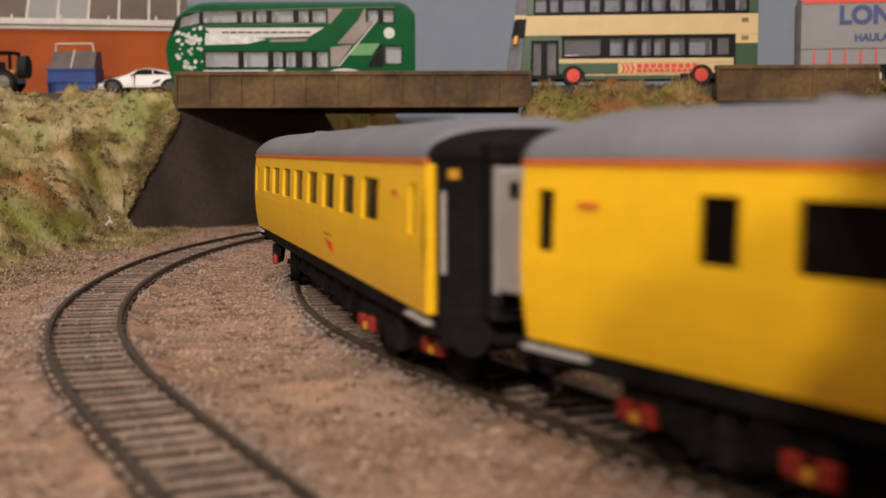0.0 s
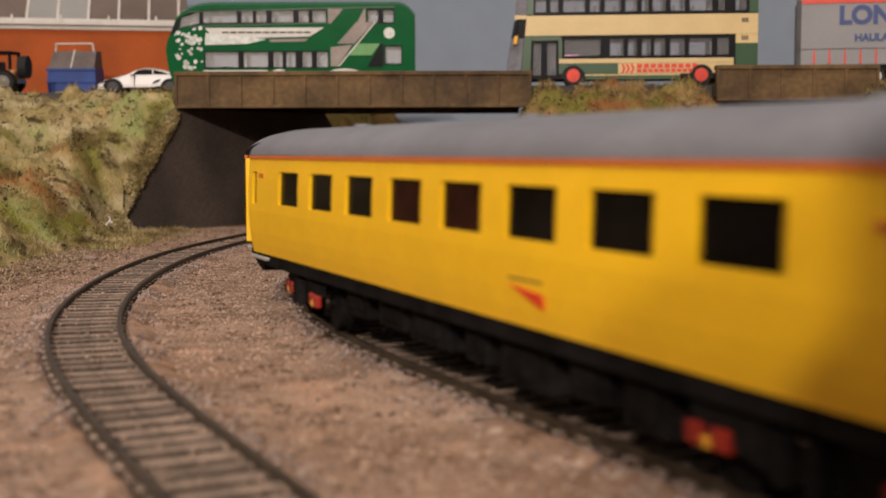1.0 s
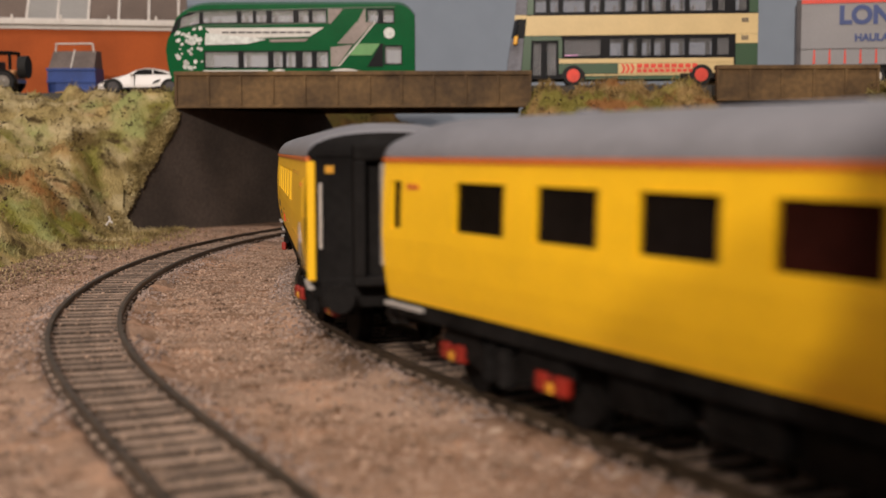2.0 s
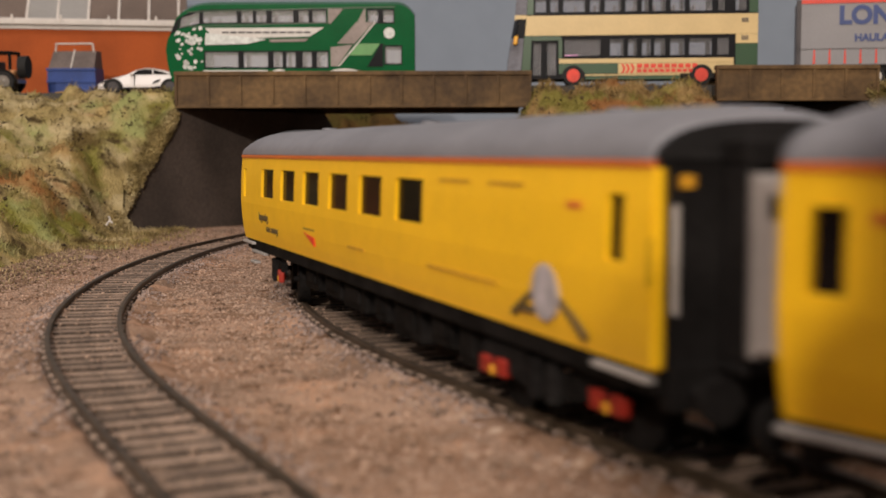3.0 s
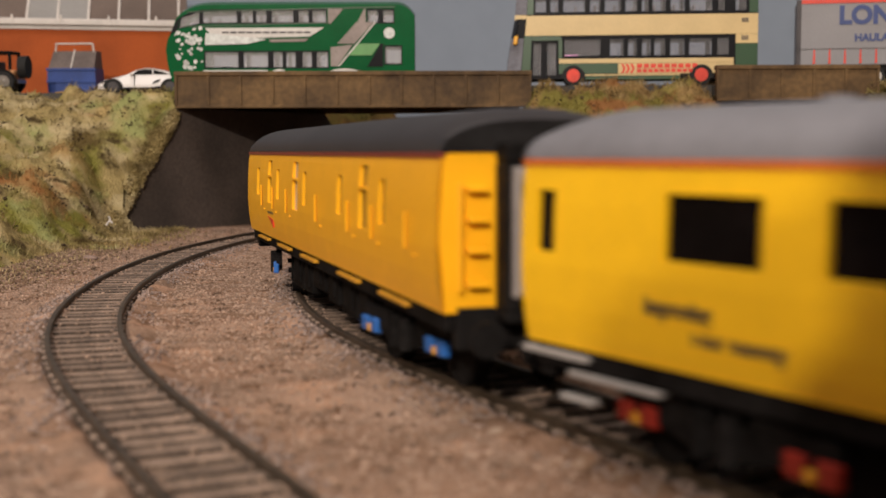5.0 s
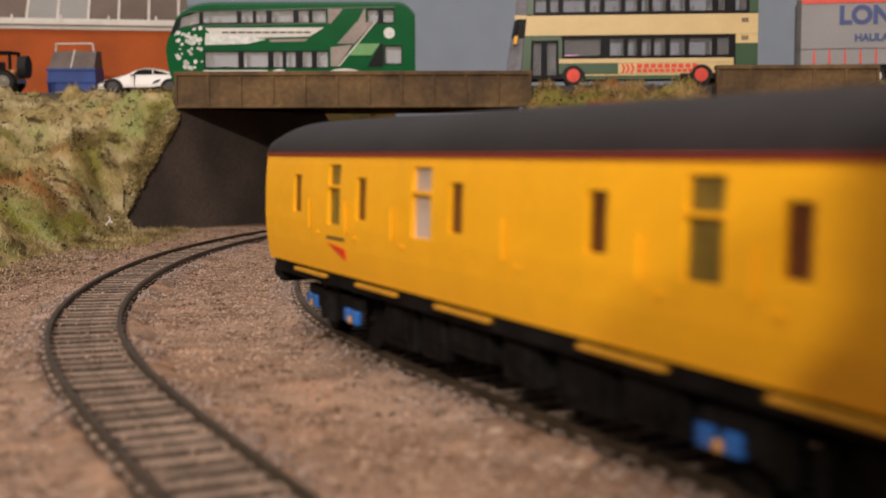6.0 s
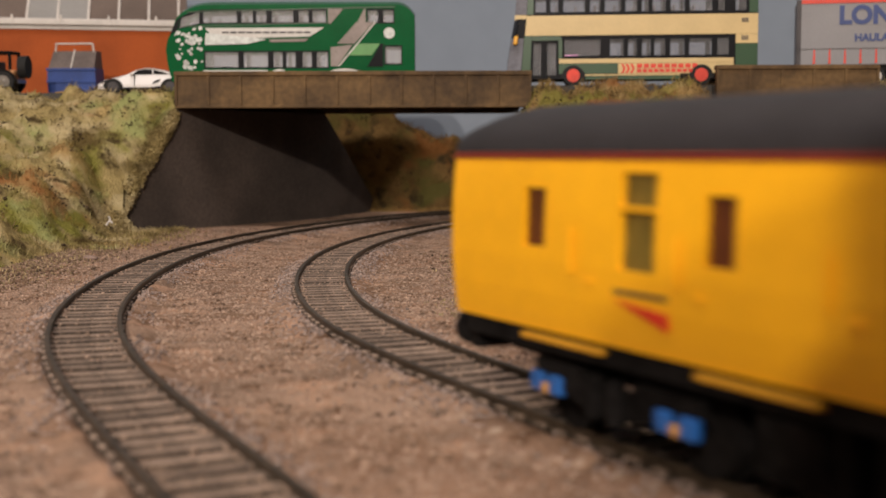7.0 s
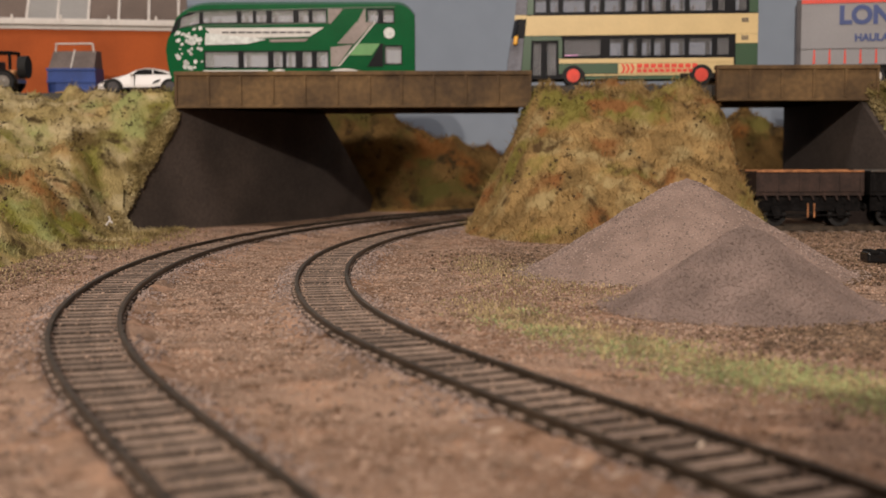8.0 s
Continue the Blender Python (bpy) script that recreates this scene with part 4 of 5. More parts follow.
def bus_body(top, L, D, H, z0, holes, paint, roof_paint, glass):
    """Sides with openings, roof, rear and floors; the front bulges."""
    for y, d in ((0.0, 0.001), (D, -0.001)):
        bm = holed(bmesh.new(), L, y, z0, H - 0.003, holes, d)
        s = part("side_wall", bm, paint, top)
        for a, b, c, e in holes:
            rim = bmesh.new()
            for p0, p1, q0, q1 in ((a, a + 0.0007, c, e), (b - 0.0007, b, c, e), (a + 0.0007, b - 0.0007, c, c + 0.0008), (a + 0.0007, b - 0.0007, e - 0.0007, e)):
                box(rim, p0, p1, min(y - d * 0.15, y + d * 0.4), max(y - d * 0.15, y + d * 0.4), q0, q1)
            part("window_rubber", rim, DARK_TRIM, s)
            part("pane", box(bmesh.new(), a, b, min(y + d * 0.5, y + d * 0.9), max(y + d * 0.5, y + d * 0.9), c, e), glass, s).visible_shadow = False
    ordered = sorted(holes, key=lambda o: (o[2], o[0]))
    for p, q in zip(ordered, ordered[1:]):
        if p[2] == q[2] and 0 < q[0] - p[1] < 0.0032:
            for y in (-0.0003, D - 0.0004):
                part("window_pillar", box(bmesh.new(), p[1], q[0], y, y + 0.0007, p[2], p[3]), DARK_TRIM, top)
    bm = bmesh.new()
    n, seg = 48, 10
    rows = []
    for i in range(n + 1):
        x = L * i / n
        rows.append([bm.verts.new((x, D * j / seg, H - 0.0032 + 0.0032 * (1 - abs(2 * j / seg - 1) ** 3.5))) for j in range(seg + 1)])
    for i in range(n):
        for j in range(seg):
            bm.faces.new((rows[i][j], rows[i + 1][j], rows[i + 1][j + 1], rows[i][j + 1]))
    part("roof", bm, roof_paint, top, smooth=True)
    part("rear_wall", box(bmesh.new(), L - 0.0012, L + 0.0003, 0.0011, D - 0.0011, z0, H - 0.004, 0.0005), paint, top)
    part("lower_floor", box(bmesh.new(), 0.001, L - 0.0014, 0.0012, D - 0.0012, z0 + 0.001, z0 + 0.002), FLOOR_IN, top)
    part("upper_floor", box(bmesh.new(), 0.003, L - 0.0014, 0.0012, D - 0.0012, H * 0.535, H * 0.535 + 0.001), FLOOR_IN, top)


def warp(top, f):
    """Bends every mesh of a thing by f(x, y, z)."""
    for o in top.children_recursive:
        if o.type == "MESH" and not o.name.startswith(("wheel", "hub")):
            for v in o.data.vertices:
                v.co = f(*v.co)


def green_bus():
    L, D, H = 0.1520, 0.0330, 0.0535
    top = tagged(empty("double_decker_bus", pose(-0.1690, 0.772, ROAD_Z, 0, 0, 0.6)), "glossy green and white double decker bus on the bridge", "bus", group="double decker buses")
    u0, u1, l0, l1 = 0.0390, 0.0478, 0.0119, 0.0226
    up = [(a, b, u0, u1) for a, b in ((0.0070, 0.0213), (0.0224, 0.0443), (0.0457, 0.0540), (0.0548, 0.0623), (0.0643, 0.0786), (0.0806, 0.0880), (0.0890, 0.0985), (0.1228, 0.1304), (0.1322, 0.1397))]
    lo = [(a, b, l0, l1) for a, b in ((0.0233, 0.0448), (0.0468, 0.0629), (0.0650, 0.0718), (0.0728, 0.0798), (0.0827, 0.0897), (0.0914, 0.0996))] + [(0.1333, 0.1444, 0.0140, 0.0258)]
    bus_body(top, L, D, H, 0.004, up + lo, GREEN, GREEN, PANE)
    bm = rounded_end(bmesh.new(), 0.004, H - 0.003, D, lambda k: 0.0)
    part("bulging_front", bm, GREEN, top, smooth=True)
    y = -0.0004
    # slanting stair glazing with green bands on both sides
    part("stair_window", prism(bmesh.new(), [(0.1048, 0.0268), (0.1153, 0.0268), (0.1272, 0.0398), (0.1165, 0.0398)], y - 0.0002, 0.0002), STAIR, top, "slanting pale stair window")
    part("lower_stair_window", prism(bmesh.new(), [(0.1006, 0.0131), (0.1048, 0.0131), (0.1141, 0.0262), (0.1006, 0.0246)], y - 0.0003, 0.0002), STAIR, top, "slanting pale stair window")
    part("window_corner", prism(bmesh.new(), [(0.0992, u0), (0.1010, u0), (0.1085, u1), (0.0992, u1)], y, 0.0002), STAIR, top, "slanting end of the upper windows")
    part("rear_window_corner", prism(bmesh.new(), [(0.1168, u0), (0.1222, u0), (0.1222, u1), (0.1212, u1)], y, 0.0002), STAIR, top, "slanting start of the rear windows")
    part("glazing_edge", prism(bmesh.new(), [(0.1050, 0.0131), (0.1060, 0.0131), (0.1285, 0.0398), (0.1275, 0.0398)], y - 0.0002, 0.0002), AD_WHITE, top, "thin bright slanted glazing edge")
    part("pale_panel", prism(bmesh.new(), [(0.1112, 0.0197), (0.1258, 0.0197), (0.1308, 0.0268), (0.1166, 0.0268)], y - 0.0001, 0.0002), PALE_GREEN, top, "lighter green slanted panel")
    part("rear_dark_panel", prism(bmesh.new(), [(0.1230, 0.0128), (0.1328, 0.0128), (0.1328, 0.0268), (0.1312, 0.0268)], y, 0.0002), DARK_TRIM, top)
    part("advert_band", prism(bmesh.new(), [(0.0300, 0.0298), (0.0880, 0.0312), (0.0968, 0.0366), (0.0240, 0.0366)], y, 0.0002), AD_WHITE, top, "long white advertisement band")
    for i in range(11):
        a = 0.0345 + 0.0050 * i
        part("advert_writing", box(bmesh.new(), a, a + 0.0040, y - 0.0003, y - 0.0001, 0.0332, 0.0342), SEAT, top)
    part("grey_sweep", prism(bmesh.new(), [(0.0240, 0.0262), (0.0500, 0.0268), (0.0620, 0.0296), (0.0245, 0.0335)], y - 0.0001, 0.0002), SILVER, top, "silver grey printed sweep")
    part("small_advert_line", prism(bmesh.new(), [(0.0640, 0.0278), (0.0850, 0.0282), (0.0875, 0.0300), (0.0630, 0.0294)], y, 0.0002), STAIR, top, "faint pinkish printed line")
    part("sill_stripe", box(bmesh.new(), 0.0228, 0.0620, y, 0.0002, 0.0097, 0.0109), AD_WHITE, top)
    bm = bmesh.new()
    prism(bm, [(0.1365 + 0.0034 * math.cos(a), 0.0332 + 0.0034 * math.sin(a)) for a in (2 * math.pi * i / 18 for i in range(18))], y, 0.0002)
    part("round_badge", bm, SILVER, top, "pale round badge")
    part("front_window_edge", prism(bmesh.new(), [(0.0015, 0.0385), (0.0066, 0.0385), (0.0068, 0.0478), (0.0040, 0.0478)], y, 0.0002), DARK_TRIM, top, "dark edge of the front window")
    rng = random.Random(5)
    for i in range(46):
        x, z = rng.uniform(0.0045, 0.0220), rng.uniform(0.012, 0.0375)
        r = rng.uniform(0.0006, 0.0017)
        n = rng.choice((5, 6, 7))
        part("printed_bubble", prism(bmesh.new(), [(x + r * rng.uniform(0.8, 1.2) * math.cos(2 * math.pi * k / n), z + r * math.sin(2 * math.pi * k / n)) for k in range(n)], y, 0.0002), SILVER, top)
    for x in (0.036, 0.118):
        for yy in (0.0003, D - 0.0038):
            wheel(top, x, yy, 0.0066, 0.0066, STEEL)
    part("wheel_arch_trim", prism(bmesh.new(), [(0.1090 + 0.0130 * math.cos(a), 0.0060 + 0.0058 * math.sin(a)) for a in (math.pi * i / 14 for i in range(15))], y, 0.0002), AD_WHITE, top, "white arched trim")
    part("front_arch_trim", prism(bmesh.new(), [(0.0690 + 0.0060 * math.cos(a), 0.0060 + 0.0056 * math.sin(a)) for a in (math.pi * i / 14 for i in range(15))], y, 0.0002), AD_WHITE, top, "white arched trim")
    seats(top, 0.024, 0.140, 0.0300, D, 8, 0.0120)
    seats(top, 0.030, 0.130, 0.0062, D, 6, 0.0075)
    for x0, x1, z0, z1 in ((0.0115, 0.1400, 0.0488, 0.0494), (0.0115, 0.1000, 0.0392, 0.0398)):
        part("window_trim", box(bmesh.new(), x0, x1, y, 0.0001, z0, z1), DARK_GREEN, top)

    def shape(x, yy, z):
        drop = 0.0
        if x < 0.030:
            drop = 0.0145 * (1 - math.sqrt(max(0.0, 1 - ((0.030 - max(x, 0.0)) / 0.030) ** 2)))
        if x > 0.140:
            drop = 0.007 * ((x - 0.140) / 0.012) ** 2.5
        z2 = z - drop * ease((z - 0.018) / (H - 0.018))
        k = (z - 0.026) / 0.026
        x2 = x + 0.0050 * min(1.0, k * k) * clamp(1 - x / 0.020)
        return Vector((x2, yy, z2))

    warp(top, shape)
    return top


def cream_bus():
    L, D, H = 0.1465, 0.0330, 0.0578
    top = tagged(empty("double_decker_bus", pose(0.0420, 0.7660, ROAD_Z + 0.0004, 0, 0, -5.0)), "dark green and cream double decker bus with red lettering", "bus", group="double decker buses")
    up = [(a, b, 0.0432, 0.0548) for a, b in ((0.0123, 0.0213), (0.0225, 0.0286), (0.0303, 0.0449), (0.0463, 0.0539), (0.0552, 0.0662), (0.0674, 0.0758), (0.0772, 0.0825), (0.0836, 0.0926), (0.0943, 0.1039), (0.1055, 0.1201), (0.1224, 0.1274), (0.1325, 0.1403))]
    lo = [(a, b, 0.0170, 0.0286) for a, b in ((0.0310, 0.0540), (0.0584, 0.0680), (0.0692, 0.0758), (0.0775, 0.0840), (0.0848, 0.0926), (0.0943, 0.1039), (0.1055, 0.1201), (0.1220, 0.1302))]
    door = [(0.0118, 0.0185, 0.0055, 0.0265), (0.0206, 0.0276, 0.0055, 0.0265)]
    bus_body(top, L, D, H, 0.004, up + lo + door, DARK_TRIM, DARK_GREEN, PANE_DARK)
    for name, z0, z1, m, label in (("bumper_panel", 0.004, 0.0085, DARK_GREEN, ""), ("lower_windscreen", 0.0085, 0.0285, PANE_FRONT, "curved pale windscreen"), ("front_band", 0.0285, 0.0400, DARK_TRIM, ""), ("front_cream_line", 0.0400, 0.0425, CREAM, ""), ("upper_windscreen", 0.0425, H - 0.001, PANE_FRONT, "curved upper windscreen")):
        part(name, rounded_end(bmesh.new(), z0, z1, D, lambda k, a=z0, b=z1: -0.0042 + 0.0020 * ((a + (b - a) * k - 0.018) / 0.03) ** 2 * 0.6), m, top, label, smooth=True)
    y = -0.0004
    def panel(name, x0, x1, z0, z1, m, label="", dy=0.0):
        part(name, box(bmesh.new(), x0, x1, y - dy, 0.0003, z0, z1, 0.0001), m, top, label)
    panel("windscreen_corner", -0.0030, 0.0054, 0.0090, 0.0285, PANE_FRONT, "curved corner of the windscreen")
    panel("upper_windscreen_corner", -0.0030, 0.0058, 0.0426, 0.0550, PANE_FRONT, "curved corner of the upper windscreen")
    panel("front_corner_band", -0.0030, 0.0058, 0.0400, 0.0424, CREAM)
    panel("cream_band", 0.0060, L, 0.0300, 0.0420, CREAM, "broad cream band")
    panel("upper_pillar", 0.0060, 0.0118, 0.0425, 0.0550, DARK_GREEN)
    panel("rear_upper_pillar", 0.1412, L, 0.0425, 0.0550, DARK_GREEN)
    panel("rear_cream", 0.1335, L, 0.0245, 0.0299, CREAM)
    panel("rear_green", 0.1335, L, 0.0075, 0.0244, DARK_GREEN)
    panel("waist_strip", 0.0285, 0.1325, 0.0133, 0.0160, CREAM)
    panel("red_letter_panel", 0.0640, 0.1325, 0.0068, 0.0132, CREAM)
    panel("green_panel", 0.0285, 0.0639, 0.0070, 0.0132, DARK_GREEN)
    panel("skirt_cream", 0.0440, 0.1010, 0.0058, 0.0067, CREAM)
    panel("skirt", 0.0440, 0.1010, 0.0035, 0.0057, DARK_GREEN)
    panel("front_pillar", 0.0055, 0.0112, 0.0045, 0.0299, DARK_GREEN)
    panel("door_header", 0.0113, 0.0300, 0.0270, 0.0299, DARK_GREEN)
    panel("door_rear_pillar", 0.0281, 0.0306, 0.0161, 0.0275, DARK_GREEN)
    for a, b, z in ((0.0658, 0.0672, 0.0), (0.0684, 0.0698, 0.0), (0.0712, 0.0726, 0.0)):
        part("red_emblem", prism(bmesh.new(), [(a, 0.0072), (b, 0.0072), (b + 0.0014, 0.0100), (b, 0.0128), (a, 0.0128), (a + 0.0014, 0.0100)], y - 0.0003, y), RED, top)
    for i in range(9):
        x = 0.0752 + 0.0041 * i
        part("red_writing", box(bmesh.new(), x, x + 0.0032, y - 0.0003, y, 0.0102, 0.0127), RED, top)
    for i in range(11):
        x = 0.0752 + 0.0034 * i
        part("red_writing", box(bmesh.new(), x, x + 0.0027, y - 0.0003, y, 0.0076, 0.0096), RED, top)
    for z in (0.0370, 0.0265):
        for i in range(3):
            part("vent_slat", box(bmesh.new(), 0.1368, 0.1408, y - 0.0003, y, z + i * 0.0009, z + i * 0.0009 + 0.0005), SEAT, top)
    part("mirror", box(bmesh.new(), -0.0015, 0.0012, -0.0035, -0.0010, 0.0245, 0.0300, 0.0008), AMBERLENS, top, "amber yellow wing mirror")
    for x in (0.0372, 0.1135):
        part("wheel_arch", prism(bmesh.new(), [(x + 0.0074 * math.cos(a), 0.0040 + 0.0082 * math.sin(a)) for a in (math.pi * i / 14 for i in range(15))], y - 0.0002, 0.0003), TYRE, top)
        for yy in (-0.0009, D - 0.003):
            wheel(top, x, yy, 0.0060, 0.0060, RED)
    part("destination_glow", box(bmesh.new(), 0.0312, 0.040, 0.002, 0.003, 0.0172, 0.0185), mat("pink_display", (0.6, 0.2, 0.45), 0.4, var=0.1, bump=0), top, "small pink display in the window")
    # Two dark sheets added behind the glass; their colour stands for the dim interior.
    part("driver_partition", box(bmesh.new(), 0.0105, 0.0560, 0.0045, 0.0055, 0.0060, 0.0288), DARK_TRIM, top, "dark sheet added behind the doors for the dim interior")
    part("rear_partition", box(bmesh.new(), 0.1210, 0.1310, 0.0045, 0.0055, 0.0100, 0.0288), DARK_TRIM, top)
    seats(top, 0.020, 0.138, 0.0325, D, 10, 0.0155)
    seats(top, 0.060, 0.128, 0.0075, D, 5, 0.0110)

    def rake(x, yy, z):
        return Vector((x + 0.0060 * ease(z / H) * clamp(1 - x / 0.016), yy, z))

    warp(top, rake)
    return top


green_bus()
cream_bus()


def sports_car():
    top = tagged(empty("sports_car", pose(-0.2130, 0.778, 0.0812, 2, 0, 0)), "small glossy white sports coupe parked on the embankment road", "car")
    out = [(0.0, 0.0030), (0.0004, 0.0062), (0.004, 0.0088), (0.012, 0.0108), (0.0165, 0.0122), (0.0215, 0.0150), (0.026, 0.0161), (0.031, 0.0160), (0.037, 0.0146), (0.0425, 0.0126), (0.0472, 0.0116), (0.0488, 0.0098), (0.0490, 0.0060), (0.0478, 0.0030)]
    bm = bmesh.new()
    secs = []
    for yy, k in ((0.0, 0.93), (0.0012, 0.985), (0.004, 1.0), (0.0125, 1.0), (0.0213, 1.0), (0.0243, 0.985), (0.0255, 0.93)):
        lean = 0.0028 if yy in (0.0, 0.0255) else 0.0012 if yy in (0.0012, 0.0243) else 0.0
        secs.append([bm.verts.new((x, yy + (math.copysign(lean, 0.0127 - yy) * clamp((z - 0.010) / 0.006)), 0.003 + (z - 0.003) * k)) for x, z in out])
    for a, b in zip(secs, secs[1:]):
        n = len(a)
        for i in range(n):
            bm.faces.new((a[i], a[(i + 1) % n], b[(i + 1) % n], b[i]))
    bm.faces.new(secs[0][::-1])
    bm.faces.new(secs[-1])
    bmesh.ops.recalc_face_normals(bm, faces=bm.faces[:])
    part("body", bm, CARWHITE, top, smooth=False)
    for o in ([(0.0195, 0.0120), (0.0232, 0.0147), (0.0268, 0.0152), (0.0305, 0.0150), (0.0308, 0.0122)], [(0.0316, 0.0124), (0.0314, 0.0150), (0.0365, 0.0137), (0.0405, 0.0122)]):
        bm = prism(bmesh.new(), o, 0.0006, 0.0020)
        part("side_window", bm, DARK_TRIM, top, "dark side window")
    part("sill", prism(bmesh.new(), [(0.0125, 0.0030), (0.0370, 0.0030), (0.0350, 0.0050), (0.030, 0.0042), (0.0135, 0.0042)], -0.0003, 0.0010), DARK_TRIM, top)
    part("door_line", prism(bmesh.new(), [(0.0205, 0.0050), (0.0209, 0.0050), (0.0213, 0.0118), (0.0209, 0.0118)], -0.0003, 0.0006), SEAT, top)
    part("side_vent", prism(bmesh.new(), [(0.0310, 0.0062), (0.0350, 0.0080), (0.0352, 0.0092), (0.0316, 0.0078)], -0.0003, 0.0008), DARK_TRIM, top)
    part("headlamp", prism(bmesh.new(), [(0.0016, 0.0074), (0.0060, 0.0090), (0.0066, 0.0082), (0.0020, 0.0066)], -0.0002, 0.0012), SEAT, top)
    part("mirror", box(bmesh.new(), 0.0185, 0.0205, -0.0022, 0.0002, 0.0116, 0.0130, 0.0005), CARWHITE, top)
    for x in (0.0088, 0.0410):
        part("wheel_arch", prism(bmesh.new(), [(x + 0.0056 * math.cos(a), 0.0040 + 0.0056 * math.sin(a)) for a in (math.pi * i / 12 for i in range(13))], -0.0003, 0.0008), TYRE, top)
        for yy in (-0.0005, 0.0225):
            wheel(top, x, yy, 0.0046, 0.0046, SEAT, 0.003)
    for o in top.children_recursive:
        for v in o.data.vertices:
            v.co.x *= 1.10


sports_car()


def jeep():
    top = tagged(empty("off_road_car", pose(-0.3125, 0.800, 0.0832, 2, 0, 0)), "tan open off road car with black soft top and spare wheel", "car")
    part("body", box(bmesh.new(), 0.0, 0.041, 0.0, 0.021, 0.006, 0.0145, 0.0014), TAN, top)
    bm = bmesh.new()
    box(bm, 0.004, 0.039, 0.001, 0.020, 0.0245, 0.0265, 0.0008)
    for x in (0.006, 0.018, 0.037):
        for y in (0.0012, 0.0182):
            box(bm, x, x + 0.0018, y, y + 0.0016, 0.0140, 0.0250, 0.0003)
    part("soft_top", bm, BLACK, top, "black roll cage and roof")
    part("rear_seat", box(bmesh.new(), 0.026, 0.030, 0.003, 0.018, 0.014, 0.020, 0.0008), SEAT, top)
    part("bumper", box(bmesh.new(), 0.0405, 0.0425, 0.002, 0.019, 0.006, 0.0085, 0.0004), STEEL, top)
    bm = tube(bmesh.new(), (0.0415, 0.0105, 0.0165), (0.0470, 0.0105, 0.0165), 0.0072, 24)
    part("spare_wheel", bm, TYRE, top, "black spare wheel on the tailgate")
    for x in (0.008, 0.034):
        part("wing", prism(bmesh.new(), [(x + 0.0085 * math.cos(a), 0.007 + 0.0080 * math.sin(a)) for a in (math.pi * i / 12 for i in range(13))], -0.0012, 0.0006), BLACK, top)
        for y in (-0.0016, 0.0188):
            wheel(top, x, y, 0.0068, 0.0068, STEEL, 0.004)


jeep()


def skip():
    top = tagged(empty("rubbish_skip", pose(-0.2690, 0.860, 0.0860, 2, 0, 0)), "blue metal container with grey sheeted top and rail", "container")
    part("bin_body", prism(bmesh.new(), [(0.0, 0.0), (0.0322, 0.0), (0.0325, 0.0080), (0.0322, 0.0165), (0.0, 0.0165), (-0.0005, 0.0080)], 0.0, 0.022), SKIP_BLUE, top)
    part("rib", box(bmesh.new(), -0.0009, 0.0330, -0.0008, 0.0005, 0.0068, 0.0080, 0.0003), SKIP_BLUE, top)
    part("rib", box(bmesh.new(), -0.0009, 0.0330, -0.0008, 0.0005, 0.0150, 0.0166, 0.0003), SKIP_BLUE, top)
    bm = bmesh.new()
    a = [bm.verts.new(v) for v in ((0.0006, 0.0, 0.0166), (0.0318, 0.0, 0.0166), (0.0310, 0.010, 0.0285), (0.0016, 0.010, 0.0285))]
    b = [bm.verts.new(v) for v in ((0.0006, 0.022, 0.0166), (0.0318, 0.022, 0.0166), (0.0310, 0.022, 0.0285), (0.0016, 0.022, 0.0285))]
    bm.faces.new(a)
    bm.faces.new(b[::-1])
    for i in range(4):
        bm.faces.new((a[i], b[i], b[(i + 1) % 4], a[(i + 1) % 4]))
    bmesh.ops.recalc_face_normals(bm, faces=bm.faces[:])
    part("sheeted_top", bm, SKIP_GREY, top, "grey sloping sheeted top")
    bm = bmesh.new()
    for p, q in (((0.003, 0.010, 0.028), (0.0036, 0.010, 0.0335)), ((0.0292, 0.010, 0.028), (0.0286, 0.010, 0.0335)), ((0.0036, 0.010, 0.0335), (0.0286, 0.010, 0.0335)), ((0.0162, -0.0004, 0.0168), (0.0162, 0.0098, 0.0290))):
        tube(bm, p, q, 0.0006, 8)
    part("rail", bm, WHITE, top, "thin pale handrail")


skip()


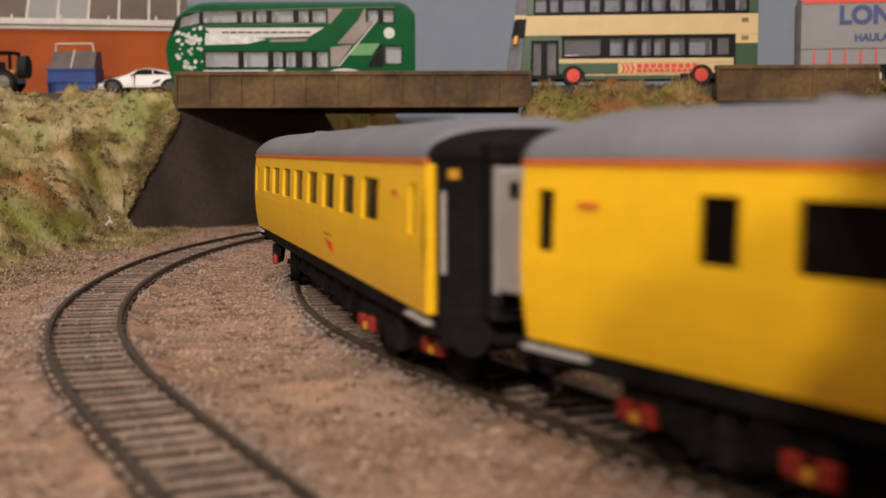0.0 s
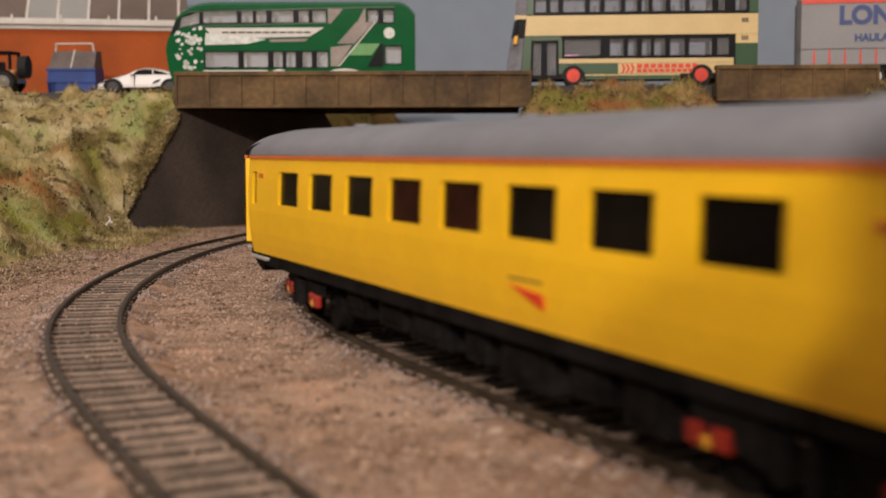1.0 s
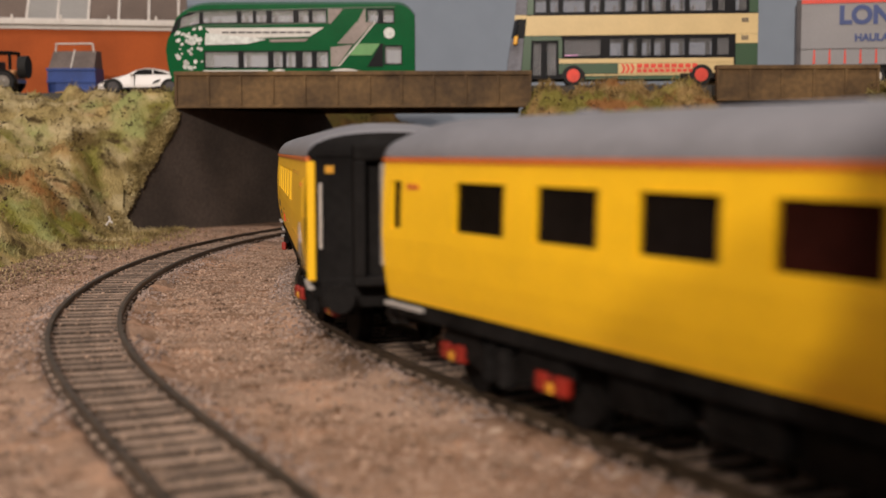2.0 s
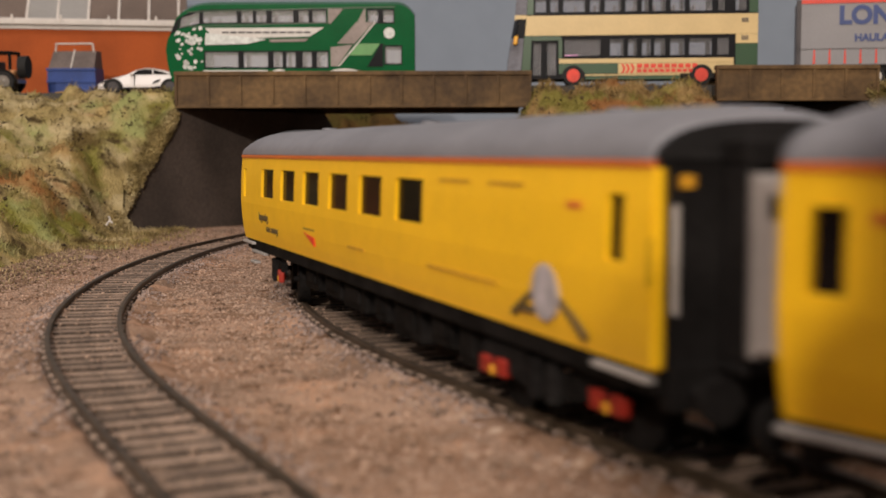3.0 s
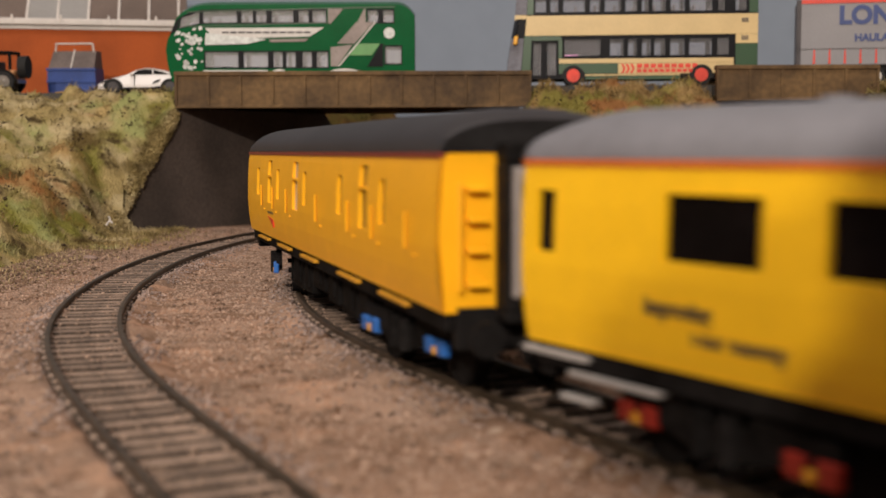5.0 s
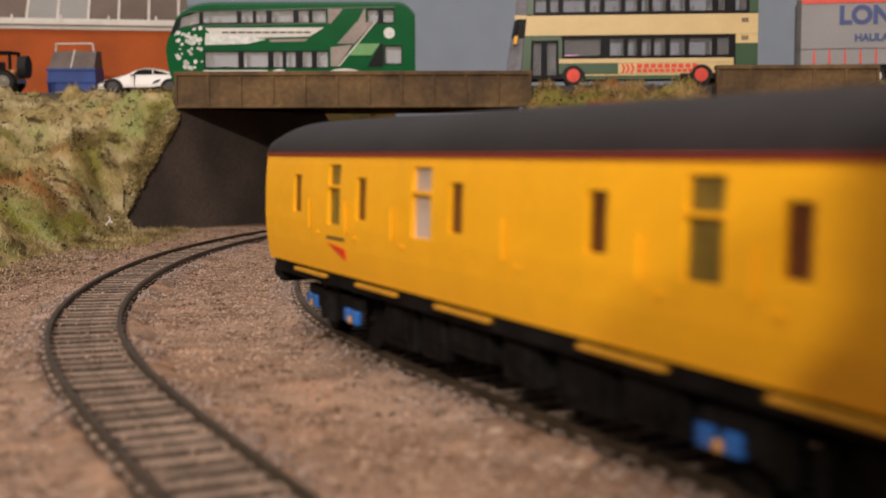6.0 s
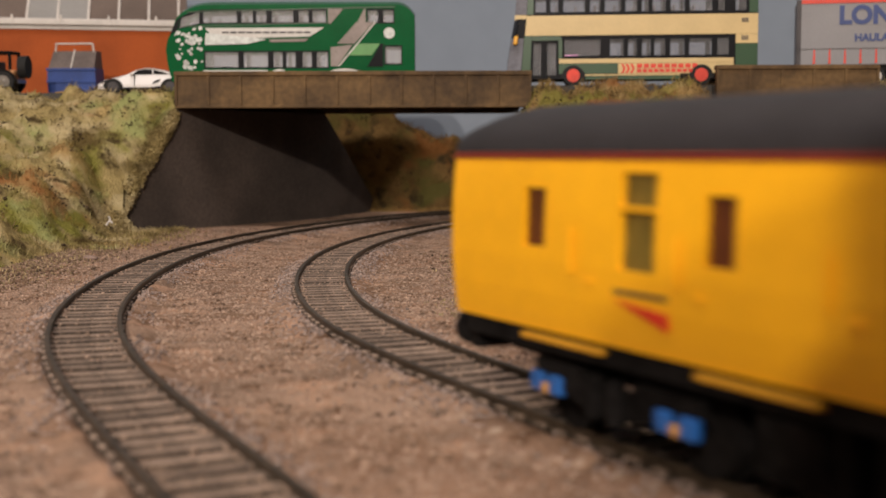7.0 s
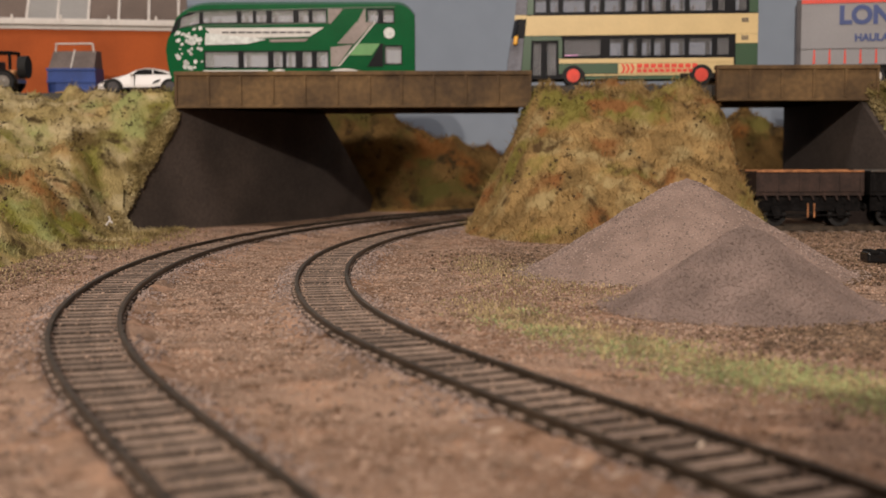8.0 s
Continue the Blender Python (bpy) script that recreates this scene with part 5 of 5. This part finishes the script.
def brick_building():
    """Long brick shed with a white gutter and a sheeted roof with pale ribs."""
    top = tagged(empty("brick_building", pose(-0.50, 0.885, ROAD_Z - 0.002, 0, 0, 11.0)), "orange brick shed with white gutter and sheeted roof", "building")
    L, D, H = 0.315, 0.07, 0.0568
    part("wall", box(bmesh.new(), 0.0, L, 0.0, D, 0.0, H), BRICK, top)
    part("gutter", box(bmesh.new(), -0.003, L + 0.003, -0.0040, 0.0005, H - 0.0012, H + 0.0036, 0.0008), WHITE, top, "white gutter along the eaves")
    part("fascia", box(bmesh.new(), 0.0, L, -0.0012, 0.0, H - 0.0040, H - 0.0013), WHITE, top)
    bm = bmesh.new()
    prism_pts = [(0.0, H), (D, H), (D * 0.5, H + 0.034)]
    a = [bm.verts.new((0.0, y, z)) for y, z in prism_pts]
    b = [bm.verts.new((L, y, z)) for y, z in prism_pts]
    bm.faces.new(a)
    bm.faces.new(b[::-1])
    for i in range(3):
        bm.faces.new((a[i], b[i], b[(i + 1) % 3], a[(i + 1) % 3]))
    bmesh.ops.recalc_face_normals(bm, faces=bm.faces[:])
    part("roof", bm, ROOF_SHEET, top)
    ang = math.degrees(math.atan2(0.034, D * 0.5))
    n = 15
    for i in range(n):
        x = 0.004 + (L - 0.010) * i / (n - 1)
        m = pose(x, 0.0005, H + 0.0008, ang, 0, 0)
        part("roof_rib", box(bmesh.new(), -0.0009, 0.0009, 0.0, 0.048, 0.0, 0.0013, 0.0003, m), WHITE, top)
        if i % 6 in (3, 4) and i < n - 1:
            w = (L - 0.010) / (n - 1)
            part("roof_light", box(bmesh.new(), 0.0009, w - 0.0009, 0.001, 0.047, 0.0001, 0.0006, 0, m), ROOF_LIGHT, top, "pale translucent roof sheet")
    part("downpipe", tube(bmesh.new(), (0.06, -0.0016, 0.0), (0.06, -0.0016, H - 0.002), 0.0010, 8), WHITE, top)
    for i in range(9):
        x = 0.02 + i * 0.034
        part("gutter_bracket", box(bmesh.new(), x, x + 0.0016, -0.0046, -0.0038, H - 0.001, H + 0.006, 0.0003), WHITE, top)


brick_building()


def lorry_trailer():
    top = tagged(empty("lorry_trailer", pose(0.2215, 0.787, ROAD_Z, 0, 0, -11.0)), "pale grey curtain sided lorry trailer with navy lettering", "lorry")
    L, D = 0.16, 0.030
    part("curtain_body", box(bmesh.new(), 0.0, L, 0.0, D, 0.0135, 0.0535, 0.0006), TRAILER, top)
    part("corner_post", box(bmesh.new(), -0.0012, 0.0016, -0.0005, 0.0016, 0.0130, 0.0540, 0.0003), SEAT, top)
    part("red_top_band", box(bmesh.new(), 0.0018, L, -0.0005, 0.0002, 0.0515, 0.0540), RED, top, "red band along the roof edge")
    part("strap_rail", box(bmesh.new(), 0.0018, L, -0.0004, 0.0002, 0.0235, 0.0238), SEAT, top)
    for i in range(17):
        x = 0.0095 + i * 0.0092
        part("red_strap", prism(bmesh.new(), [(x - 0.0005, 0.0145), (x + 0.0009, 0.0145), (x + 0.0006, 0.0232), (x - 0.0002, 0.0232)], -0.0005, 0.0002), RED, top)
    part("chassis", box(bmesh.new(), 0.001, L, 0.001, D - 0.001, 0.0090, 0.0134, 0.0005), BLACK, top)
    text_part("large_lettering", "LON", 0.0152, NAVY, top, pose(0.0240, -0.0003, 0.0390) @ Matrix.Rotation(radians(90), 4, "X"), "large navy capital letters")
    text_part("small_lettering", "HAULA", 0.0062, NAVY, top, pose(0.0335, -0.0003, 0.0282) @ Matrix.Rotation(radians(90), 4, "X"), "small dark capital letters")
    for x in (0.046, 0.062, 0.078):
        for y in (0.0006, D - 0.004):
            wheel(top, x, y, 0.0064, 0.0064, WHITE)


lorry_trailer()


def open_wagon(x, y, L, tone, rim, label, rz=0.0):
    top = tagged(empty("open_wagon", pose(x, y, RAIL_TOP, 0, 0, rz)), label, "goods wagon", group="goods wagons on the siding")
    z0, z1, D = 0.0192, 0.0300, 0.030
    for yy in (0.0, D - 0.001):
        s = part("side", box(bmesh.new(), 0.0, L, yy, yy + 0.001, z0, z1, 0.0002), tone, top)
        k = -0.0007 if yy == 0.0 else 0.001
        for i in range(6):
            xx = 0.0012 + (L - 0.0036) * i / 5
            part("stanchion", box(bmesh.new(), xx, xx + 0.0012, yy + k, yy + k + 0.0008, z0, z1 - 0.001), tone, s)
        part("rim", box(bmesh.new(), 0.0, L, yy - 0.0006, yy + 0.0016, z1, z1 + 0.0011, 0.0003), rim, s, "bare rusty top edge")
    for xx in (0.0, L - 0.001):
        part("end", box(bmesh.new(), xx, xx + 0.001, 0.001, D - 0.001, z0, z1), tone, top)
    part("floor", box(bmesh.new(), 0.0, L, 0.0005, D - 0.0005, z0 - 0.002, z0), tone, top)
    for k in range(9):
        xx = L * (0.06 + 0.11 * k)
        part("side_bracket", prism(bmesh.new(), [(xx, z0), (xx + 0.0014, z0), (xx + 0.0026, z0 - 0.0046), (xx + 0.0018, z0 - 0.0046)], 0.0006, 0.0034), tone, top)
    part("brake_rod", tube(bmesh.new(), (L * 0.1, 0.0020, 0.0062), (L * 0.9, 0.0020, 0.0062), 0.0005, 6), CHASSIS, top)
    part("solebar", box(bmesh.new(), 0.001, L - 0.001, 0.0035, 0.0055, 0.0085, z0 - 0.0005), CHASSIS, top)
    part("solebar", box(bmesh.new(), 0.001, L - 0.001, D - 0.0055, D - 0.0035, 0.0085, z0 - 0.0005), CHASSIS, top)
    for xx in (L * 0.2, L * 0.8):
        for yy in (0.0058, D - 0.0083):
            wheel(top, xx, yy, 0.0062, 0.0062, CHASSIS, 0.0025)
        for yy in (0.0020, D - 0.0035):
            part("axle_guard", prism(bmesh.new(), [(xx - 0.0035, 0.0110), (xx + 0.0035, 0.0110), (xx + 0.0014, 0.0046), (xx - 0.0014, 0.0046)], yy, yy + 0.0014), CHASSIS, top)
    for xx in (L * 0.47, L * 0.53):
        part("door_lever", box(bmesh.new(), xx, xx + 0.0009, -0.0012, -0.0002, 0.0050, 0.0130, 0.0002), RUST_EDGE, top, "rusty brake lever")
    for xx, q in ((0.0, -1), (L, 1)):
        for yy in (0.006, D - 0.006):
            bm = tube(bmesh.new(), (xx, yy, 0.0105), (xx + q * 0.0010, yy, 0.0105), 0.0010, 8)
            tube(bm, (xx + q * 0.0010, yy, 0.0105), (xx + q * 0.0016, yy, 0.0105), 0.0024, 14)
            part("buffer", bm, CHASSIS, top)


open_wagon(0.1728, 0.690, 0.0590, RUST, RUST_EDGE, "low rust brown open wagon with bare rim on the siding", -1.0)
open_wagon(0.2352, 0.689, 0.0590, CHASSIS, STEEL, "blackened open wagon coupled on the siding", -1.0)


def siding():
    top = tagged(empty("siding_track"), "straight dark siding track under the goods wagons", "railway track")
    for y in (0.6966, 0.7134):
        part("rail", box(bmesh.new(), 0.168, 0.60, y - 0.0006, y + 0.0006, 0.0008, RAIL_TOP), RAIL, top)
    for i in range(50):
        x = 0.171 + i * 0.0085
        part("sleeper", box(bmesh.new(), x, x + 0.003, 0.690, 0.720, -0.001, 0.0009), SLEEPER, top)


siding()


def black_lump():
    top = tagged(empty("scrap_crate", pose(0.1705, 0.500, 0.0004, 0, 0, 4)), "small glossy black ribbed plastic block on the ground", "crate")
    bm = box(bmesh.new(), 0.0, 0.0240, 0.0, 0.009, 0.0, 0.0044, 0.0009)
    part("block", bm, mat("glossy_black_plastic", (0.010, 0.010, 0.011), 0.25, var=0.1, bump=0.02), top)
    for i in range(4):
        part("ridge", box(bmesh.new(), 0.0010 + i * 0.0058, 0.0048 + i * 0.0058, -0.0004, 0.0094, 0.0034, 0.0052, 0.0007), BLACK, top)


black_lump()
bm = bmesh.new()
bmesh.ops.create_icosphere(bm, subdivisions=2, radius=0.0009)
for v in bm.verts:
    v.co *= 1 + 0.12 * noise.noise(v.co * 900)
bead = tagged(part("bead", bm, mat("pale_bead", (0.85, 0.70, 0.55), 0.15, var=0.1, bump=0), smooth=True), "tiny pale shiny bead lying between the rails", "bead")
bead.location = (0.0392, 0.1885, 0.0011)

# ---- scatter: grass fibres, scrub, loose ballast ----
def surface(height, x, y, rough=0.0080):
    h = height(x, y)
    if h is None or h < 0.0008:
        return None
    return h + noise.fractal((x * 46, y * 46, 5), 0.6, 2.1, 6) * rough * clamp(h / 0.012) - 0.0012


def fibres(name, spots, material, seed, label, lean=0.7):
    """Static grass: thin bent blades from each spot (x, y, z, length)."""
    rng = random.Random(seed)
    verts, faces = [], []
    for x, y, z, h in spots:
        a, k = rng.uniform(0, 6.28), rng.uniform(0.1, lean) * h
        b = rng.uniform(0, 6.28)
        w = rng.uniform(0.00012, 0.00026)
        wx, wy = math.cos(b) * w, math.sin(b) * w
        i = len(verts)
        dx, dy = math.cos(a) * k, math.sin(a) * k
        verts += [(x - wx, y - wy, z), (x + wx, y + wy, z), (x + dx * 0.4 - wx, y + dy * 0.4 - wy, z + h * 0.6), (x + dx * 0.4 + wx, y + dy * 0.4 + wy, z + h * 0.6), (x + dx, y + dy, z + h)]
        faces += [(i, i + 1, i + 3, i + 2), (i + 2, i + 3, i + 4)]
    me = bpy.data.meshes.new(name)
    me.from_pydata(verts, [], faces)
    me.materials.append(material)
    return tagged(new(name, me), label, "grass", kind="stuff")


SCRUB = mat("dark_scrub_crumb", (0.075, 0.048, 0.026), 0.95, var=0.4, scale=200, bump=0.3, island=0.5)
CLOD = mat("brown_ballast_clod", (0.20, 0.125, 0.085), 0.95, var=0.3, scale=200, bump=0.3, island=0.45)
SOIL = mat("brown_soil_crumb", (0.165, 0.108, 0.070), 0.95, var=0.4, scale=200, bump=0.3, island=0.5)
MOSS = mat("green_scatter_crumb", (0.255, 0.275, 0.12), 0.95, var=0.3, scale=60, bump=0.3, island=0.4)
STRAW = mat("straw_fibre", (0.34, 0.26, 0.14), 0.9, var=0.25, scale=60, bump=0.1, island=0.4)
HEIGHTS = (slope_left, slope_mid, slope_back, slope_right)
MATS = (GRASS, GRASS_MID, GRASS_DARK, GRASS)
NAMES = ("straw and green static grass on the embankment", "ochre static grass on the embankment", "brown scrub fibres on the bank", "straw static grass by the short bridge")
rng = random.Random(77)
for k, (ob, x0, x1, y0, y1, count) in enumerate(SLOPES):
    spots, crumbs = [], []
    for i in range(count * 3):
        x, y = rng.uniform(x0, x1), rng.uniform(y0, y1)
        z = surface(HEIGHTS[k], x, y)
        if z is None:
            continue
        spots.append((x, y, z - 0.0002, rng.uniform(0.0010, 0.0040) * (1 + 0.1 * (k == 1))))
        if noise.noise((x * 55, y * 55, 4)) + 0.25 * rng.random() > 0.33 and rng.random() < 0.10:
            r = rng.uniform(0.0004, 0.0013)
            crumbs.append((x, y, z + r * 0.3, r))
    for i in range((230, 45, 40, 12)[k]):
        cx, cy = rng.uniform(x0, x1), rng.uniform(y0, y1)
        n, w = rng.randint(10, 34), rng.uniform(0.0012, 0.0032)
        for q in range(n):
            x, y = rng.gauss(cx, w), rng.gauss(cy, w)
            z = surface(HEIGHTS[k], x, y)
            if z is not None:
                r = rng.uniform(0.0003, 0.0009)
                crumbs.append((x, y, z + r * rng.uniform(0.2, 1.6), r))
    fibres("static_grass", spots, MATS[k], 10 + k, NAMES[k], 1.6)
    tagged(grains("scrub", crumbs, SCRUB, 20 + k), "dark brown scrub crumbs on the slope", "scrub", kind="stuff")

spots = []
while len(spots) < 52000:
    y = 0.10 + 0.66 * rng.random() ** 1.0
    x = rng.uniform(-0.37, 0.37) * y * 1.05
    r = rng.uniform(0.00020, 0.00048) * (0.85 + 0.5 * rng.random() ** 6)
    spots.append((x, y, r * 0.25 + ground_z(x, y), r))
for i in range(30000):
    y = rng.uniform(0.12, 0.72) if i < 14000 else rng.uniform(0.27, 0.58)
    x = rng.uniform(-0.37, 0.37) * y * 1.05
    r = rng.uniform(0.0004, 0.0008) * (0.5 + 0.5 * rng.random())
    spots.append((x, y, ground_z(x, y) + r * 0.2, r))
tagged(grains("loose_ballast", spots, GRAIN, 31), "loose pinkish brown ballast grains", "ballast", kind="stuff")

clods = []
for i in range(1500):
    y = rng.uniform(0.12, 0.74)
    cx = rng.uniform(-0.37, 0.37) * y * 1.05
    n = rng.randint(3, 9)
    for q in range(n):
        x, yy = rng.gauss(cx, 0.0013), rng.gauss(y, 0.0013)
        r = rng.uniform(0.00035, 0.0008)
        clods.append((x, yy, ground_z(x, yy) + r * 0.3, r))
tagged(grains("ballast_clods", clods, CLOD, 33), "brown clotted lumps of ballast on the ground", "ballast", kind="stuff")

# green and straw strip beside the inner track and at the slope foot
moss, straw = [], []


def strip(t):
    """Middle of the grassy strip from the hill's foot to the near edge."""
    return float(np.interp(t, (0, 0.35, 0.7, 1), (0.009, 0.036, 0.066, 0.100))), float(np.interp(t, (0, 0.35, 0.7, 1), (0.372, 0.306, 0.256, 0.205)))


while len(moss) < 6500:
    t = rng.random()
    x, y = strip(t)
    x, y = x + rng.gauss(0, 0.004 + 0.003 * t), y + rng.gauss(0, 0.010)
    if noise.noise((x * 34, y * 34, 2)) + rng.uniform(-0.3, 0.3) > 0.08 - 0.25 * math.exp(-((t - 0.7) / 0.12) ** 2):
        moss.append((x, y, ground_z(x, y) + 0.0002, rng.uniform(0.0002, 0.00055)))
for i in range(5200):
    x, y = strip(rng.random())
    x, y = x + rng.gauss(0, 0.006), y + rng.gauss(0, 0.014)
    straw.append((x, y, ground_z(x, y), rng.uniform(0.0005, 0.0014)))
for i in range(2600):
    t = rng.random()
    straw.append((0.012 + 0.10 * t * rng.random() + rng.gauss(0, 0.006), 0.52 - 0.15 * t + rng.gauss(0, 0.02), 0.0, rng.uniform(0.0005, 0.0013)))
for i in range(2500):
    straw.append((-0.168 + rng.gauss(0, 0.012), rng.uniform(0.40, 0.72), 0.0, rng.uniform(0.0005, 0.0013)))
tagged(grains("green_scatter", moss, MOSS, 41), "yellow green scatter along the trackside", "scatter", kind="stuff")
fibres("dry_grass", straw, STRAW, 42, "thin dry straw fibres on the ground")
dirt = []
for i in range(9000):
    if rng.random() < 0.45:
        dirt.append((rng.gauss(0.112, 0.020), rng.gauss(0.300, 0.014), 0.0002, rng.uniform(0.0003, 0.0008)))
    else:
        dirt.append((rng.uniform(0.13, 0.24), rng.uniform(0.42, 0.70), 0.0002, rng.uniform(0.0003, 0.0009)))
while len(dirt) < 14000:
    t = rng.random()
    x, y = (rng.gauss(-0.166, 0.012), rng.uniform(0.38, 0.74)) if rng.random() < 0.45 else (rng.gauss(0.055, 0.022), rng.gauss(0.53, 0.035))
    dirt.append((x, y, 0.0002, rng.uniform(0.0003, 0.0009)))
tagged(grains("dark_soil", dirt, SOIL, 43), "dark brown soil crumbs at the slope foot", "soil", kind="stuff")

bm = bmesh.new()
for a, b in (((0, 0, 0), (0.0022, 0.0004, 0.0030)), ((0.0018, 0.0003, 0.0022), (0.0036, -0.0006, 0.0012)), ((0.0022, 0.0004, 0.0030), (0.0013, 0.0002, 0.0048))):
    tube(bm, a, b, 0.0005, 6)
twig = tagged(part("twig", bm, WHITE), "small pale broken twig lying on the slope", "twig")
twig.location = (-0.1765, 0.655, 0.0075)
bm = bmesh.new()
bmesh.ops.create_icosphere(bm, subdivisions=2, radius=0.0016)
for v in bm.verts:
    v.co = Vector((v.co.x * 2.0, v.co.y, v.co.z * 0.7)) * (1 + 0.2 * noise.noise(v.co * 500))
pebble = tagged(part("pebble", bm, GRAVEL_DARK, smooth=True), "flat dark pebble beside the outer track", "pebble")
pebble.location = (-0.1505, 0.532, 0.0009)

# grains between the sleepers and along the sleeper ends
dust, shoulder = [], []
for off in (0.0, SPACING):
    for i in range(9000):
        s, a = rng.uniform(-0.50, 0.42), rng.choice((rng.uniform(-0.0097, 0.0097), rng.choice((-1, 1)) * abs(rng.gauss(0.0068, 0.0009))))
        x, y, h = on_line(s, off)
        r = rng.uniform(0.00020, 0.00052)
        dust.append((x + a * math.sin(h), y - a * math.cos(h), (0.0003 if i % 4 else 0.0020) + r * 0.2, r))
    for i in range(9000):
        s, a = rng.uniform(-0.50, 0.36), rng.choice((-1, 1)) * (0.0100 + abs(rng.gauss(0, 0.0042)))
        x, y, h = on_line(s, off)
        px, py = x + a * math.sin(h), y - a * math.cos(h)
        if noise.noise((px * 30, py * 30, 6)) + rng.uniform(-0.35, 0.35) > -0.05:
            r = rng.uniform(0.0003, 0.00062)
            shoulder.append((px, py, float(np.interp(abs(a), (0.010, 0.0116, 0.0140, 0.0180), (0.0014, 0.0016, 0.0009, -0.0002))) + r * 0.3, r))
tagged(grains("track_ballast", dust, GRAIN, 51), "fine pinkish brown ballast between the sleepers", "ballast", kind="stuff")
tagged(grains("shoulder_ballast", shoulder, GRAVEL_GRAIN, 54), "grey pink grit heaped along the sleeper ends", "ballast", kind="stuff")

# grass and crumbs hanging over the sloping edge of the wing wall
fringe, tufts = [], []
for i in range(8000):
    t = rng.random()
    x, y, z = -0.186 + 0.030 * t - abs(rng.gauss(0, 0.0045)), 0.712 + 0.030 * t + rng.gauss(0, 0.0014), 0.002 + 0.067 * t
    fringe.append((x, y, z + rng.uniform(-0.003, 0.001), rng.uniform(0.0012, 0.0040)))
    if i % 2 == 0:
        tufts.append((x + rng.uniform(0.0, 0.0025), y - rng.uniform(0.0, 0.004), z * rng.uniform(0.92, 1.0) + 0.0005, rng.uniform(0.0003, 0.0009)))
for i in range(2600):
    t = rng.random() ** 1.5
    x, y, z = 0.2480 + 0.028 * t + abs(rng.gauss(0, 0.0060)), 0.744 - 0.048 * t + rng.gauss(0, 0.0014), 0.082 - 0.068 * t
    fringe.append((x, y, z + rng.uniform(-0.004, 0.002), rng.uniform(0.0012, 0.0045)))
    if i % 3 == 0:
        tufts.append((x, y, z + rng.uniform(-0.004, 0.002), rng.uniform(0.0008, 0.0020)))
for i in range(900):
    x, y = rng.gauss(-0.181, 0.005), rng.gauss(0.706, 0.004)
    tufts.append((x, y, rng.uniform(0.0, 0.014) * clamp((-0.172 - x) / 0.012), rng.uniform(0.0003, 0.0009)))
for i in range(2600):
    x, y = rng.gauss(-0.166, 0.011), rng.uniform(0.58, 0.738)
    fringe.append((x, y, 0.0, rng.uniform(0.0008, 0.0032)))
fibres("edge_grass", fringe, GRASS, 52, "straw and green grass over the wing wall's edge", 1.6)
tagged(grains("edge_scatter", tufts, GRASS, 53), "straw and green scatter along the wing wall's edge", "scatter", kind="stuff")


def camera_bag():
    """Unseen dark block behind the viewer, added and sized to shade the near track."""
    top = tagged(empty("camera_bag", pose(-0.027, -0.240, 0.0)), "unseen dark block added to shade the near track and coaches", "bag")
    fabric = mat("dark_shade_block", (0.03, 0.03, 0.032), 0.9, var=0.2, scale=60, bump=0.3)
    part("bag_body", box(bmesh.new(), 0.0, 0.160, 0.0, 0.110, 0.0, 0.152, 0.004), fabric, top, smooth=False)
    part("bag_lid", box(bmesh.new(), 0.005, 0.155, -0.002, 0.111, 0.146, 0.171, 0.003), fabric, top)
    part("front_pocket", box(bmesh.new(), 0.020, 0.140, -0.020, 0.0, 0.010, 0.100, 0.006), fabric, top)
    bm = bmesh.new()
    for a, b in (((0.050, 0.055, 0.166), (0.055, 0.055, 0.179)), ((0.055, 0.055, 0.179), (0.105, 0.055, 0.179)), ((0.105, 0.055, 0.179), (0.110, 0.055, 0.166))):
        tube(bm, a, b, 0.004, 10)
    part("handle", bm, BLACK, top)


camera_bag()

motions()
